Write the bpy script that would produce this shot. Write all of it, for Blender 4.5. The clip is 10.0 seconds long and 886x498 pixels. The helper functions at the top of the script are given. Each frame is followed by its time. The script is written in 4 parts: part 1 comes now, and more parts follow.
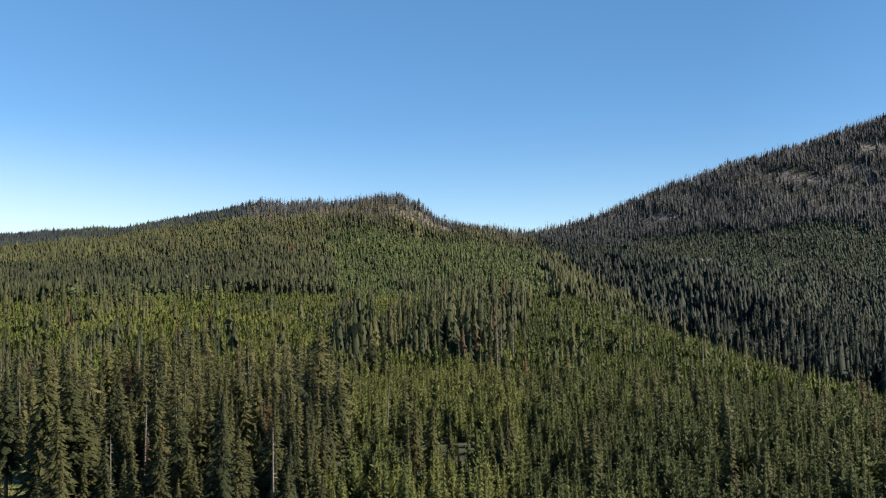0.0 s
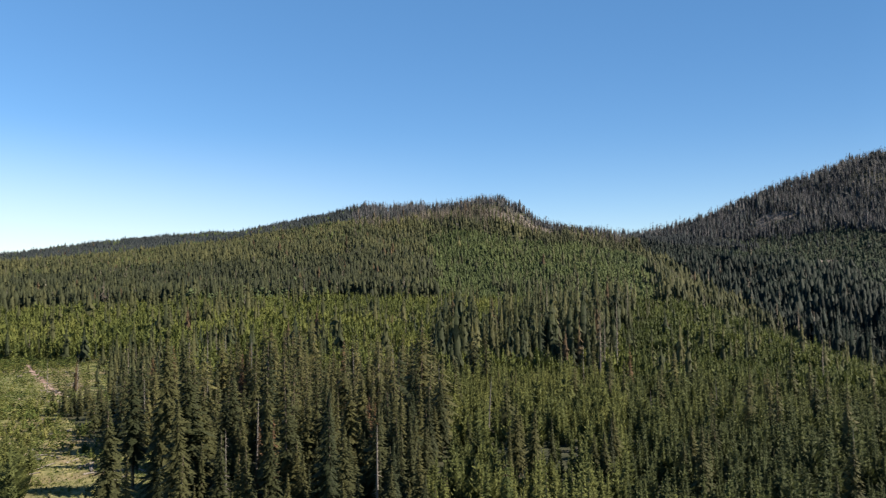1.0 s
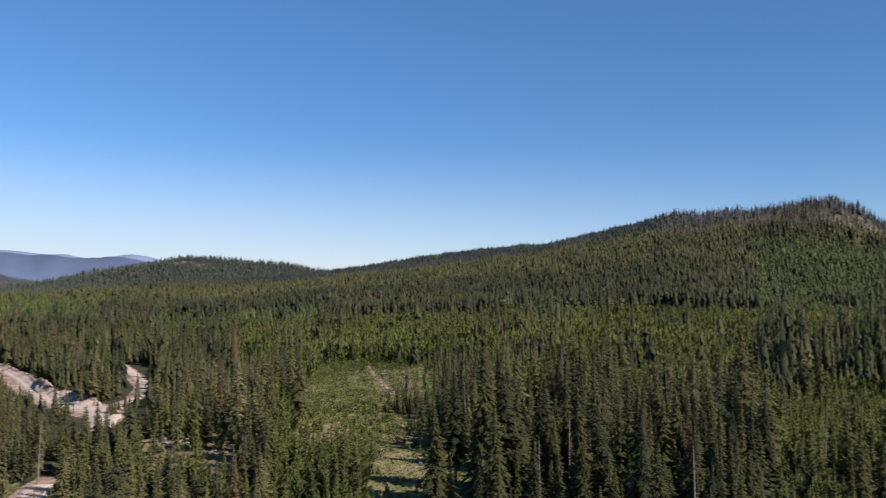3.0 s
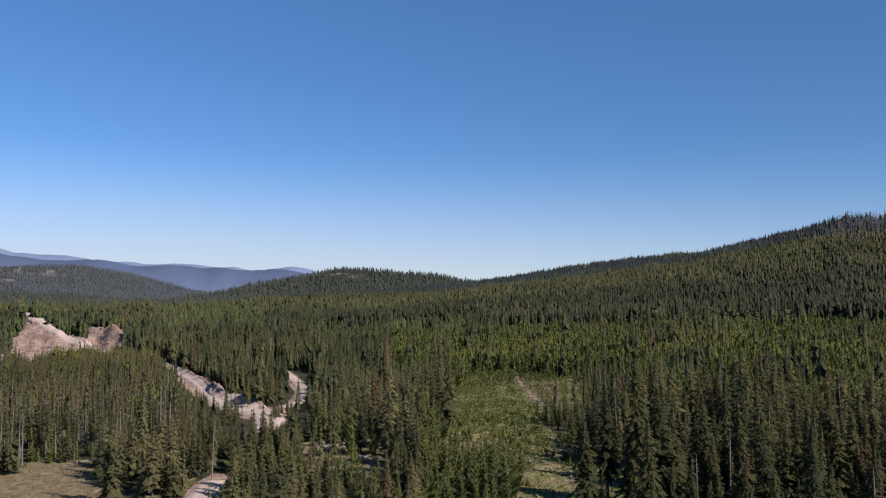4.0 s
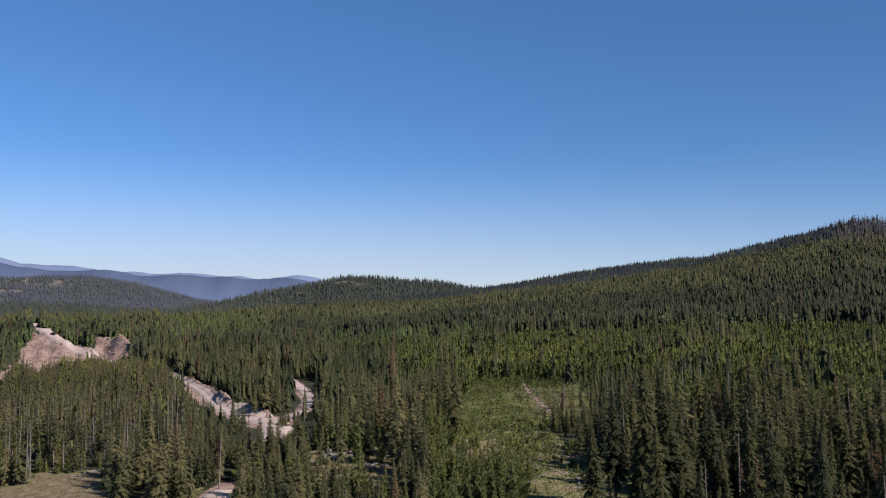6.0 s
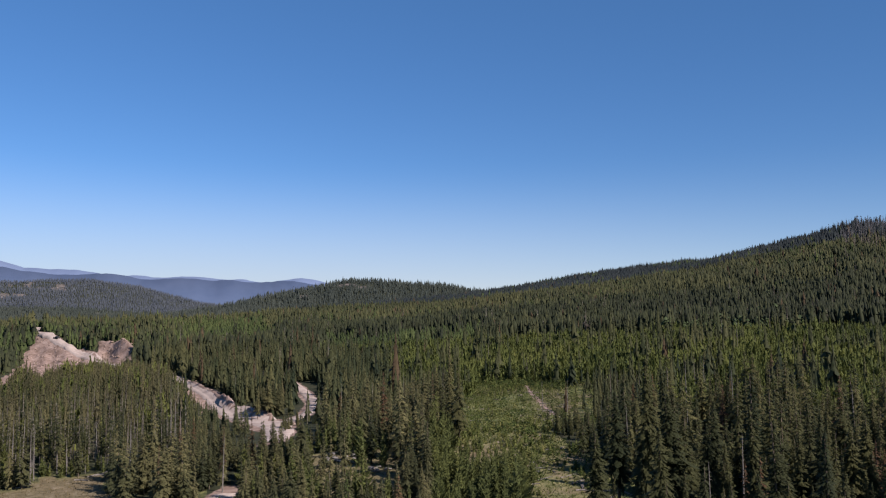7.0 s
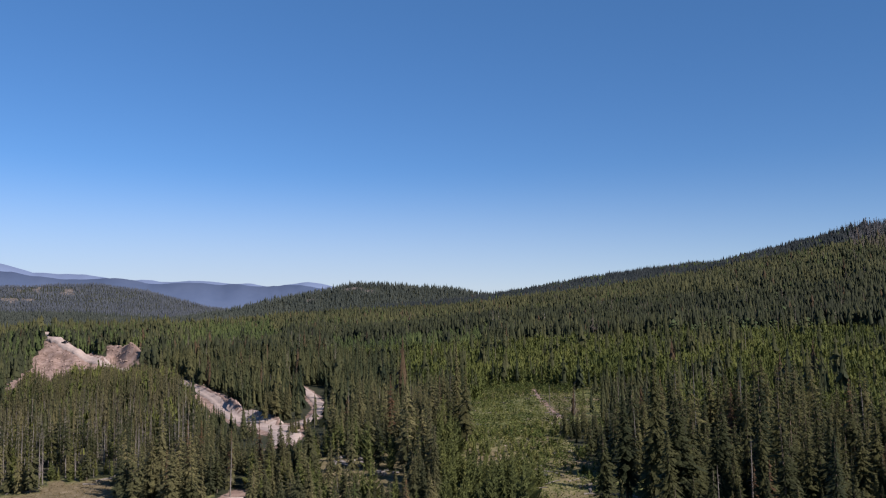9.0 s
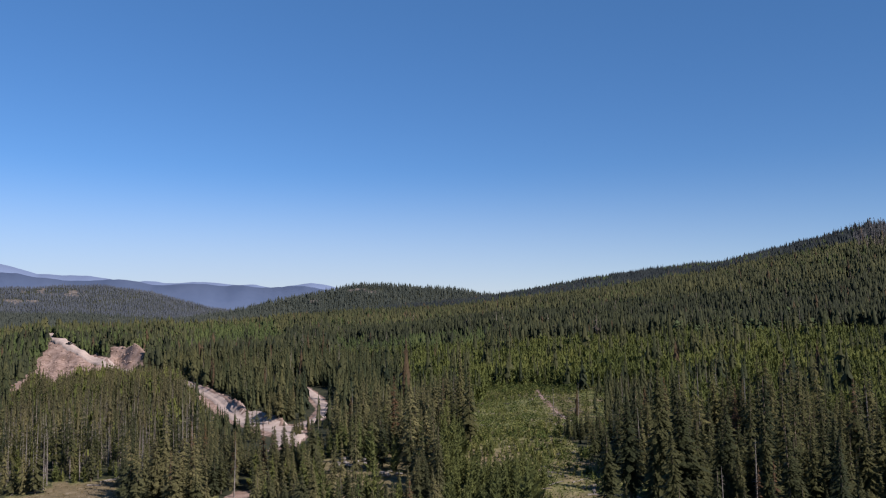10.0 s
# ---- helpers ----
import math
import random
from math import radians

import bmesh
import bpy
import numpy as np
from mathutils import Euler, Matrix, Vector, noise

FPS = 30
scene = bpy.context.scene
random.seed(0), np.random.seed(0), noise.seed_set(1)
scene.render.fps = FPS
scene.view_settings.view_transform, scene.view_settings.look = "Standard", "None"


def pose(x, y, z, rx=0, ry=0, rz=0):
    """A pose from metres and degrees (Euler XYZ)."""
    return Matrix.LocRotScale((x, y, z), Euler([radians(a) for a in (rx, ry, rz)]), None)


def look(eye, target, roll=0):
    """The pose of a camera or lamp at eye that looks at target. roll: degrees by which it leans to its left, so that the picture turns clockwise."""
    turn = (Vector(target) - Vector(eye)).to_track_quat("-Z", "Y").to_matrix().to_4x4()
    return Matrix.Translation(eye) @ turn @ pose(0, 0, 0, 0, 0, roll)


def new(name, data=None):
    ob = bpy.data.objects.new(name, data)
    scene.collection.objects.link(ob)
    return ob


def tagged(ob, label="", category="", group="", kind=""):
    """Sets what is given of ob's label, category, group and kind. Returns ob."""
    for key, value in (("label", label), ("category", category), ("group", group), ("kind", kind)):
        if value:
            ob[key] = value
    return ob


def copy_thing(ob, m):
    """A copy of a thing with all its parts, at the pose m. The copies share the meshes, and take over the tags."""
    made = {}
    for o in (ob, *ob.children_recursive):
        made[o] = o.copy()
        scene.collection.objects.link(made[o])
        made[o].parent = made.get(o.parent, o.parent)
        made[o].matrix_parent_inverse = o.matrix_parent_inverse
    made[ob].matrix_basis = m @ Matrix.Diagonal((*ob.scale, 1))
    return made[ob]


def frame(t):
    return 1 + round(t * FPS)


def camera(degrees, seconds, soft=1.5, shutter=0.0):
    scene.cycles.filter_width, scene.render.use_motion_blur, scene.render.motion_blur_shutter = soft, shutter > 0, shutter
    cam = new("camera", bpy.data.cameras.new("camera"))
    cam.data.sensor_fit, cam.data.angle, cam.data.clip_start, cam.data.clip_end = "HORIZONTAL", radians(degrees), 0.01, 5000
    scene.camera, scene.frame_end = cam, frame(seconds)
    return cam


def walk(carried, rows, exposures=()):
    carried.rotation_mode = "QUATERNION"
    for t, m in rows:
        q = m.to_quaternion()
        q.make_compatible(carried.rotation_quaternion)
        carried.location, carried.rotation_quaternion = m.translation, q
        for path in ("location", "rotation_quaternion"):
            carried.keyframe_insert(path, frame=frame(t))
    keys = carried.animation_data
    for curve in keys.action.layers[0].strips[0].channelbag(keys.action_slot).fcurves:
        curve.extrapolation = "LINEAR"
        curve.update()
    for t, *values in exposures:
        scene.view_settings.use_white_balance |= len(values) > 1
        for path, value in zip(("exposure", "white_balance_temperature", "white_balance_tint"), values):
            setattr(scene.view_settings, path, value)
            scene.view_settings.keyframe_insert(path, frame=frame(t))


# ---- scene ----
# A hovering camera, 45 m over the valley floor, turns slowly to its left.
EYE = 60.0
cam = camera(61.2, 10.0, soft=1.15, shutter=0.2)
TURN = [  # seconds, yaw, pitch, roll
    (0.0, 0.00, 2.10, -0.00),
    (0.5, 2.68, 2.15, -0.03),
    (1.0, 7.71, 2.26, -0.04),
    (1.5, 12.92, 2.39, -0.11),
    (2.0, 18.11, 2.56, -0.18),
    (2.5, 24.09, 2.83, -0.05),
    (3.0, 30.95, 3.10, -0.00),
    (3.2, 34.31, 3.24, -0.09),
    (3.5, 38.30, 3.56, -0.05),
    (3.8, 41.20, 3.80, -0.01),
    (4.1, 42.35, 3.90, 0.00),
    (4.3, 42.47, 3.91, 0.00),
    (4.5, 42.51, 4.01, 0.01),
    (5.0, 42.51, 4.17, 0.19),
    (5.5, 42.53, 4.31, 0.34),
    (7.0, 42.79, 4.63, 0.68),
    (7.5, 42.90, 4.72, 0.72),
    (8.0, 43.03, 4.77, 0.78),
    (8.5, 43.17, 4.84, 0.83),
    (9.0, 43.31, 4.90, 0.86),
    (9.5, 43.44, 4.94, 0.90),
    (10.0, 43.57, 4.97, 0.92),
]
walk(cam, [(t, pose(0, 0, EYE, 90 + p, r, y)) for t, y, p, r in TURN], exposures=[(0.0, 1.37, 7100, 10), (1.0, 1.3, 7000, 12), (2.0, 1.06, 6750, 15), (3.0, 0.8, 6550, 17), (4.5, 0.53, 6350, 20), (10.0, 0.53, 6250, 20)])

# ---- light ----
SUN_AZ, SUN_EL = -78.0, 40.0  # bearing to the left of north (+y), height


def bearing(az, d):
    return -d * math.sin(radians(az)), d * math.cos(radians(az))


world = bpy.data.worlds.new("sky")
scene.world = world
world.use_nodes = True
wt = world.node_tree
sky = wt.nodes.new("ShaderNodeTexSky")
sky.sky_type = "NISHITA"
sky.sun_disc = False
sky.sun_elevation = radians(SUN_EL)
sky.sun_rotation = radians(-SUN_AZ)
sky.altitude = 2600
sky.air_density, sky.dust_density, sky.ozone_density = 1.0, 0.25, 1.6
wt.nodes["Background"].inputs["Strength"].default_value = 0.075
clear = wt.nodes.new("ShaderNodeHueSaturation")
clear.inputs["Saturation"].default_value = 1.3
wt.links.new(sky.outputs[0], clear.inputs["Color"])
thin_haze = wt.nodes.new("ShaderNodeMix")
thin_haze.data_type = "RGBA"
thin_haze.inputs[0].default_value = 0.22
thin_haze.inputs[7].default_value = (1.35, 3.1, 5.8, 1)
wt.links.new(clear.outputs[0], thin_haze.inputs[6])
# the clear sky is deepest about a right angle from the sun and pales away from it
CLEAR_AZ = 75.0
aim = wt.nodes.new("ShaderNodeTexCoord")
toward = wt.nodes.new("ShaderNodeVectorMath")
toward.operation = "DOT_PRODUCT"
toward.inputs[1].default_value = (*bearing(CLEAR_AZ, 1.0), 0.0)
wt.links.new(aim.outputs["Generated"], toward.inputs[0])
pale = wt.nodes.new("ShaderNodeMapRange")
pale.inputs[1].default_value, pale.inputs[2].default_value = -0.1, 1.0
pale.inputs[3].default_value, pale.inputs[4].default_value = 0.73, 1.2
wt.links.new(toward.outputs["Value"], pale.inputs[0])
deep = wt.nodes.new("ShaderNodeMix")
deep.data_type, deep.blend_type = "RGBA", "MULTIPLY"
deep.inputs[0].default_value = 1.0
wt.links.new(thin_haze.outputs[2], deep.inputs[6])
rise = wt.nodes.new("ShaderNodeSeparateXYZ")
wt.links.new(aim.outputs["Generated"], rise.inputs[0])
low = wt.nodes.new("ShaderNodeMapRange")
low.interpolation_type = "SMOOTHSTEP"
low.inputs[1].default_value, low.inputs[2].default_value = 0.0, 0.2
low.inputs[3].default_value, low.inputs[4].default_value = 0.75, 0.0
wt.links.new(rise.outputs["Z"], low.inputs[0])
horizon = wt.nodes.new("ShaderNodeMix")
horizon.data_type = "RGBA"
horizon.inputs[7].default_value = (4.75, 5.3, 5.75, 1)
veil = wt.nodes.new("ShaderNodeMapRange")
veil.inputs[1].default_value, veil.inputs[2].default_value = 0.35, 0.97
veil.inputs[3].default_value, veil.inputs[4].default_value = 0.12, 1.0
wt.links.new(toward.outputs["Value"], veil.inputs[0])
both = wt.nodes.new("ShaderNodeMath")
both.operation = "MULTIPLY"
wt.links.new(low.outputs[0], both.inputs[0])
wt.links.new(veil.outputs[0], both.inputs[1])
wt.links.new(both.outputs[0], horizon.inputs[0])
wt.links.new(deep.outputs[2], horizon.inputs[6])
wt.links.new(pale.outputs[0], deep.inputs[7])
wt.links.new(horizon.outputs[2], wt.nodes["Background"].inputs["Color"])

sun = new("sun", bpy.data.lights.new("sun", "SUN"))
sun.data.energy = 5.0
sun.data.angle = radians(0.53)
sun.data.color = (1.0, 0.91, 0.80)
sx, sy = bearing(SUN_AZ, 1000 * math.cos(radians(SUN_EL)))
sun.matrix_world = look((sx, sy, 1000 * math.sin(radians(SUN_EL))), (0, 0, 0))

# ---- numbers for the land ----
rng = np.random.default_rng(7)


def within(v, a, b):
    return (v > a) & (v < b)


PERM = np.random.default_rng(3).permutation(8192)


def lattice(ix, iy, seed):
    h = PERM[(ix.astype(np.int64) + 131 * seed) & 8191]
    h = PERM[(h + iy.astype(np.int64)) & 8191]
    return PERM[(h + 977 * seed) & 8191] / 8191.0


def value_noise(x, y, size, seed=0):
    u, v = np.asarray(x, float) / size, np.asarray(y, float) / size
    iu, iv = np.floor(u), np.floor(v)
    fu, fv = u - iu, v - iv
    fu, fv = fu * fu * (3 - 2 * fu), fv * fv * (3 - 2 * fv)
    a = lattice(iu, iv, seed) * (1 - fu) + lattice(iu + 1, iv, seed) * fu
    b = lattice(iu, iv + 1, seed) * (1 - fu) + lattice(iu + 1, iv + 1, seed) * fu
    return (a * (1 - fv) + b * fv) * 2 - 1


def fbm(x, y, size, seed=0, octaves=3):
    total, amp = 0, 1.0
    for k in range(octaves):
        total = total + amp * value_noise(x, y, size / 2**k, seed + k)
        amp *= 0.5
    return total / 1.75


def along(nodes, x, y):
    """Distance to a line of nodes (bearing, distance, values...), the side of it, and the values beside each place, which change smoothly."""
    pts = [bearing(n[0], n[1]) for n in nodes]
    gaps, shares = [], []
    best, side = np.full(np.shape(x), 1e9), np.zeros(np.shape(x))
    for (p, q) in zip(pts, pts[1:]):
        ex, ey = q[0] - p[0], q[1] - p[1]
        t = np.clip(((x - p[0]) * ex + (y - p[1]) * ey) / (ex * ex + ey * ey), 0, 1)
        dx, dy = x - p[0] - t * ex, y - p[1] - t * ey
        s = np.hypot(dx, dy)
        gaps.append(s)
        shares.append(t)
        side = np.where(s < best, np.sign(ex * dy - ey * dx), side)
        best = np.minimum(best, s)
    total, vals = np.zeros(np.shape(x)), [np.zeros(np.shape(x)) for _ in nodes[0][2:]]
    for s, t, m, n in zip(gaps, shares, nodes, nodes[1:]):
        w = np.exp(-(s - best) / (2 + 0.12 * best))
        total = total + w
        vals = [v + w * (m[2 + k] * (1 - t) + n[2 + k] * t) for k, v in enumerate(vals)]
    return best, side, [v / total for v in vals]


# Crest lines of the hills: bearing, distance, height against the camera, breadth of the slope.
FLOOR = -56.0
MAIN_RIDGE = [(-5.5, 900, 38, 300), (-2, 915, 52, 320), (0.4, 930, 62, 330), (1.6, 935, 82, 330), (3.4, 940, 96, 340), (8, 950, 86, 360), (13.4, 990, 87.5, 380),
              (17, 1030, 77.5, 430), (22.7, 1100, 58.6, 500), (30.5, 1230, 50, 560), (34.3, 1350, 27, 560), (37.5, 1480, 9, 560), (43, 1500, 0, 560)]
KNOLL = [(40, 1900, 43, 300), (43, 1900, 60, 300), (50, 1950, 76, 320), (53, 1950, 55, 300), (57, 1950, 28, 300), (60, 1950, 4, 300)]
LEFT_HILL = [(60.5, 2700, 30, 300), (65, 2700, 88, 350), (68, 2700, 108, 400), (74, 2650, 100, 400), (84, 2600, 120, 400)]
LEFT_SPUR = [(84, 780, -22, 210), (74, 760, -17, 210), (67, 760, -16, 230), (64, 765, -15, 320), (58, 800, -14, 360), (50, 900, -9, 420), (44, 1050, -10, 420)]
RIGHT_MOUNTAIN = [(-6, 985, 38, 230), (-7.6, 1000, 45, 240), (-11.4, 1030, 70, 260), (-16.3, 1080, 114, 280), (-21.4, 1130, 153, 300), (-25, 1170, 176, 310),
                  (-28.5, 1210, 203, 320), (-30.8, 1240, 221, 330), (-40, 1350, 295, 360)]
SHOULDER = [(-6.5, 760, 14, 160), (-9.2, 600, -17, 160), (-13.4, 480, -33, 170), (-19.3, 380, -41, 170), (-24.8, 300, -47, 170), (-32, 230, -50, 170)]
APRON = [(40, 215, -37, 150), (25, 225, -38, 150), (5, 220, -40, 150), (-12, 230, -43, 150)]
CUT_KNOB = [(67.6, 580, -31, 30), (68.6, 598, -27.5, 31), (69.4, 612, -23, 32), (70.3, 640, -15.5, 36), (71.1, 690, -18, 50), (71.3, 730, -18, 55)]
BANK = [(68.0, 600, -26, 13), (67.2, 596, -21, 14), (66.4, 584, -18, 14), (65.6, 564, -17, 13), (64.9, 546, -27, 12)]
GULLY = [(-7.5, 860, 10, 40), (-11, 690, 18, 45), (-16, 560, 24, 50), (-22, 450, 24, 50), (-30, 350, 20, 50), (-42, 300, 14, 50)]


def height(x, y):
    x, y = np.asarray(x, float), np.asarray(y, float)
    total = np.zeros(np.shape(x))
    for line in (MAIN_RIDGE, KNOLL, LEFT_HILL, LEFT_SPUR, RIGHT_MOUNTAIN, SHOULDER, APRON, CUT_KNOB, BANK):
        s, _, (crest, broad) = along(line, x, y)
        soft = np.minimum(20, broad / 8)
        round_top = np.sqrt(s * s + soft * soft) - soft
        total = total + ((crest - FLOOR) * np.exp(-round_top / broad)) ** 4
    s, _, (depth, wide) = along(GULLY, x, y)
    z = FLOOR + total**0.25 - depth * np.exp(-((s / wide) ** 2))
    d = np.hypot(x, y)
    az = np.degrees(np.arctan2(-x, y))
    rills = np.clip(1.3 - along(CUT_KNOB, x, y)[0] / 45, 0, 1) * ((d < 640) & (d > 520))
    z = z - rills * (2.6 * np.abs(value_noise(az, d / 60, 0.9, 14)) + 1.0 * np.abs(value_noise(az, d / 40, 0.4, 15)))
    behind = d - np.interp(az, [55.0, 57.0, 58.8, 60.4, 62.5, 65.2], [270, 284, 315, 380, 455, 515])
    z = z + within(az, 55.5, 65) * np.interp(az, [55.5, 60, 61.5], [5.0, 4.5, 1.5]) * np.exp(-(((behind - 12) / 6.5) ** 2)) * (0.75 + 0.5 * value_noise(x, y, 14, 17))
    z = z + np.clip((roadness(x, y) - 1.0) / 3, 0, 1) * cut_bank(x, y) * (1.0 * value_noise(x, y, 7, 18) + 0.6 * value_noise(x, y, 3.2, 19))
    z = z - rills * 1.3 * np.abs(value_noise(az * 10.5 - d * 0.55, d * 0.2, 5.0, 27))
    rough = np.clip(d / 500, 0.25, 1.6)
    return EYE + z + rough * (2.2 * fbm(x, y, 160, 3) + 0.5 * value_noise(x, y, 28, 9))


# Roads: bearing, distance, half width.
ROAD = [(71.0, 735, 3), (71.3, 680, 3), (70.6, 645, 3.2), (69.2, 606, 3.2), (67.6, 572, 3), (65.2, 515, 2.8), (62.5, 455, 2.8), (60.4, 380, 3), (58.8, 315, 3.4),
        (57.0, 284, 5), (55.4, 268, 4.8), (55.0, 248, 4.2), (55.6, 230, 3)]
BRANCH = [(55.2, 268, 2.2), (53.2, 285, 2.2), (52.5, 315, 2.2), (53.2, 355, 2.2), (54.2, 392, 2.2), (54.9, 430, 2.2)]
LANDING = [(60.6, 158, 2.2), (59.9, 166, 3.0), (59.2, 174, 3.0), (58.5, 181, 2.0)]
TRACK = [(34.7, 262, 0.5), (35.4, 285, 0.1), (36.1, 312, 0.0), (36.7, 345, 0.0)]


def roadness(x, y):
    """How far outside the nearest road's edge, in metres."""
    out = np.full(np.shape(x), 1e9)
    for line in (ROAD, BRANCH, LANDING, TRACK):
        s, _, (half,) = along(line, x, y)
        out = np.minimum(out, s - half)
    return out

# ---- END LAND


# ---- materials ----
def material(name, rough=0.85):
    m = bpy.data.materials.new(name)
    m.use_nodes = True
    b = m.node_tree.nodes["Principled BSDF"]
    b.inputs["Roughness"].default_value = rough
    b.inputs["Specular IOR Level"].default_value = 0.2
    return m, m.node_tree, b


def node(tree, kind, **inputs):
    n = tree.nodes.new(kind)
    for k, v in inputs.items():
        n.inputs[k.replace("_", " ")].default_value = v
    return n


def ramp(tree, fac, stops):
    r = tree.nodes.new("ShaderNodeValToRGB")
    e = r.color_ramp.elements
    while len(e) < len(stops):
        e.new(0.5)
    for el, (p, c) in zip(e, stops):
        el.position, el.color = p, (*c, 1)
    tree.links.new(fac, r.inputs["Fac"])
    return r.outputs["Color"]


def blend(tree, fac, a, b, mode="MIX"):
    m = tree.nodes.new("ShaderNodeMix")
    m.data_type, m.blend_type = "RGBA", mode
    for sock, v in ((m.inputs[0], fac), (m.inputs[6], a), (m.inputs[7], b)):
        if isinstance(v, (int, float)):
            sock.default_value = v
        elif isinstance(v, tuple):
            sock.default_value = (*v, 1)
        else:
            tree.links.new(v, sock)
    return m.outputs[2]


def grain(tree, size, detail=4.0, rough=0.6):
    """Noise in world metres; size is the width of its patches."""
    geo = tree.nodes.new("ShaderNodeNewGeometry")
    n = node(tree, "ShaderNodeTexNoise", Scale=1.0 / size, Detail=detail, Roughness=rough)
    tree.links.new(geo.outputs["Position"], n.inputs["Vector"])
    return n.outputs["Fac"]


def relief(tree, b, fac, strength, distance):
    n = node(tree, "ShaderNodeBump", Strength=strength, Distance=distance)
    tree.links.new(fac, n.inputs["Height"])
    tree.links.new(n.outputs["Normal"], b.inputs["Normal"])


def needles(m, t, b, open_size=0.0):
    """Let a share of the light through the sprays; near ones are also open between their twigs."""
    b.inputs["Specular IOR Level"].default_value = 0.12
    thin = t.nodes.new("ShaderNodeBsdfTranslucent")
    t.links.new(b.inputs["Base Color"].links[0].from_socket, thin.inputs["Color"])
    mix = t.nodes.new("ShaderNodeMixShader")
    mix.inputs[0].default_value = 0.28
    t.links.new(b.outputs[0], mix.inputs[1])
    t.links.new(thin.outputs[0], mix.inputs[2])
    out = mix.outputs[0]
    if open_size:
        hole = t.nodes.new("ShaderNodeMath")
        hole.operation = "LESS_THAN"
        hole.inputs[1].default_value = 0.43
        t.links.new(grain(t, open_size, 2.0, 0.6), hole.inputs[0])
        gap = t.nodes.new("ShaderNodeMixShader")
        t.links.new(hole.outputs[0], gap.inputs[0])
        t.links.new(out, gap.inputs[1])
        t.links.new(t.nodes.new("ShaderNodeBsdfTransparent").outputs[0], gap.inputs[2])
        out = gap.outputs[0]
    t.links.new(out, t.nodes["Material Output"].inputs["Surface"])
    return m


NEEDLE = 0.86  # share of the listed tones that needles send back


def deepened(c):
    return c[0] * NEEDLE, c[1] * NEEDLE, c[2] * NEEDLE * 0.87


def foliage(name, *cols, open_size=0.0):
    """Needles: a tint for each tree, and patches of lighter young shoots."""
    m, t, b = material(name, 0.75)
    cols = [deepened(c) for c in cols]
    tint = t.nodes.new("ShaderNodeAttribute")
    tint.attribute_name = "tint"
    col = ramp(t, tint.outputs["Fac"], [(i / (len(cols) - 1), c) for i, c in enumerate(cols)])
    var = ramp(t, grain(t, 0.45 if open_size else 0.6, 3.0, 0.7), [(0.3, (0.45, 0.45, 0.46)), (0.5, (0.95, 0.95, 0.95)), (0.7, (1.4, 1.4, 1.32))] if open_size else [(0.32, (0.58, 0.58, 0.59)), (0.68, (1.32, 1.32, 1.27))])
    t.links.new(blend(t, 1.0, col, var, "MULTIPLY"), b.inputs["Base Color"])
    return needles(m, t, b, open_size)


def single_foliage(name, dark, light):
    """As foliage(), for trees that are objects of their own."""
    m, t, b = material(name, 0.75)
    info = t.nodes.new("ShaderNodeObjectInfo")
    col = ramp(t, info.outputs["Random"], [(0.0, deepened(dark)), (1.0, deepened(light))])
    var = ramp(t, grain(t, 0.4, 3.0, 0.7), [(0.3, (0.45, 0.45, 0.46)), (0.5, (0.95, 0.95, 0.95)), (0.7, (1.4, 1.4, 1.32))])
    t.links.new(blend(t, 1.0, col, var, "MULTIPLY"), b.inputs["Base Color"])
    return needles(m, t, b, 0.3)


def plain(name, a, b_col, size, rough=0.85, bump=0.0):
    m, t, b = material(name, rough)
    fac = grain(t, size, 6)
    t.links.new(ramp(t, fac, [(0.3, a), (0.7, b_col)]), b.inputs["Base Color"])
    if bump:
        relief(t, b, fac, bump, size * 0.3)
    return m


M_OLD = foliage("spruce_needles", (0.029, 0.041, 0.027), (0.049, 0.060, 0.032), (0.073, 0.079, 0.041), (0.104, 0.105, 0.052))
# Dark and blue: the far slope's shade and haze put into the colour.
M_SLOPE = foliage("hazed_slope_needles", (0.022, 0.031, 0.043), (0.032, 0.043, 0.056), (0.047, 0.058, 0.070))
# Mountain copies of the spruce and pine tones, with hillside shade painted in.
M_SHADED_FIR = foliage("shaded_mountain_fir_needles", (0.015, 0.024, 0.025), (0.021, 0.034, 0.033), (0.030, 0.045, 0.040))
M_SHADED_LOW_FIR = foliage("shaded_mountain_regrowth_needles", (0.030, 0.049, 0.037), (0.046, 0.072, 0.048), (0.068, 0.097, 0.060))
M_UPPER = foliage("upper_forest_needles", (0.032, 0.040, 0.028), (0.052, 0.062, 0.037), (0.076, 0.083, 0.045), (0.106, 0.108, 0.054))
M_UPPER_PINE = foliage("upper_pine_needles", (0.042, 0.063, 0.032), (0.070, 0.097, 0.041), (0.104, 0.128, 0.052))
M_OLD_NEAR = foliage("near_stand_needles", (0.029, 0.038, 0.021), (0.050, 0.057, 0.027), (0.076, 0.078, 0.037), (0.112, 0.108, 0.050), open_size=0.35)
# Olive copy of the near needles, brightened to carry a left-right light falloff.
M_OLIVE_NEAR = foliage("brightened_olive_stand_needles", (0.046, 0.054, 0.031), (0.080, 0.084, 0.043), (0.118, 0.114, 0.060), (0.165, 0.152, 0.080), open_size=0.35)
M_LODGE = foliage("lodgepole_needles", (0.063, 0.069, 0.037), (0.098, 0.092, 0.052), (0.144, 0.132, 0.069), open_size=0.35)
M_YOUNG_NEAR = foliage("near_pine_stand_needles", (0.052, 0.068, 0.032), (0.096, 0.114, 0.043), (0.148, 0.158, 0.056), open_size=0.22)
M_YOUNG = foliage("pine_needles", (0.056, 0.076, 0.030), (0.102, 0.124, 0.040), (0.152, 0.164, 0.052))
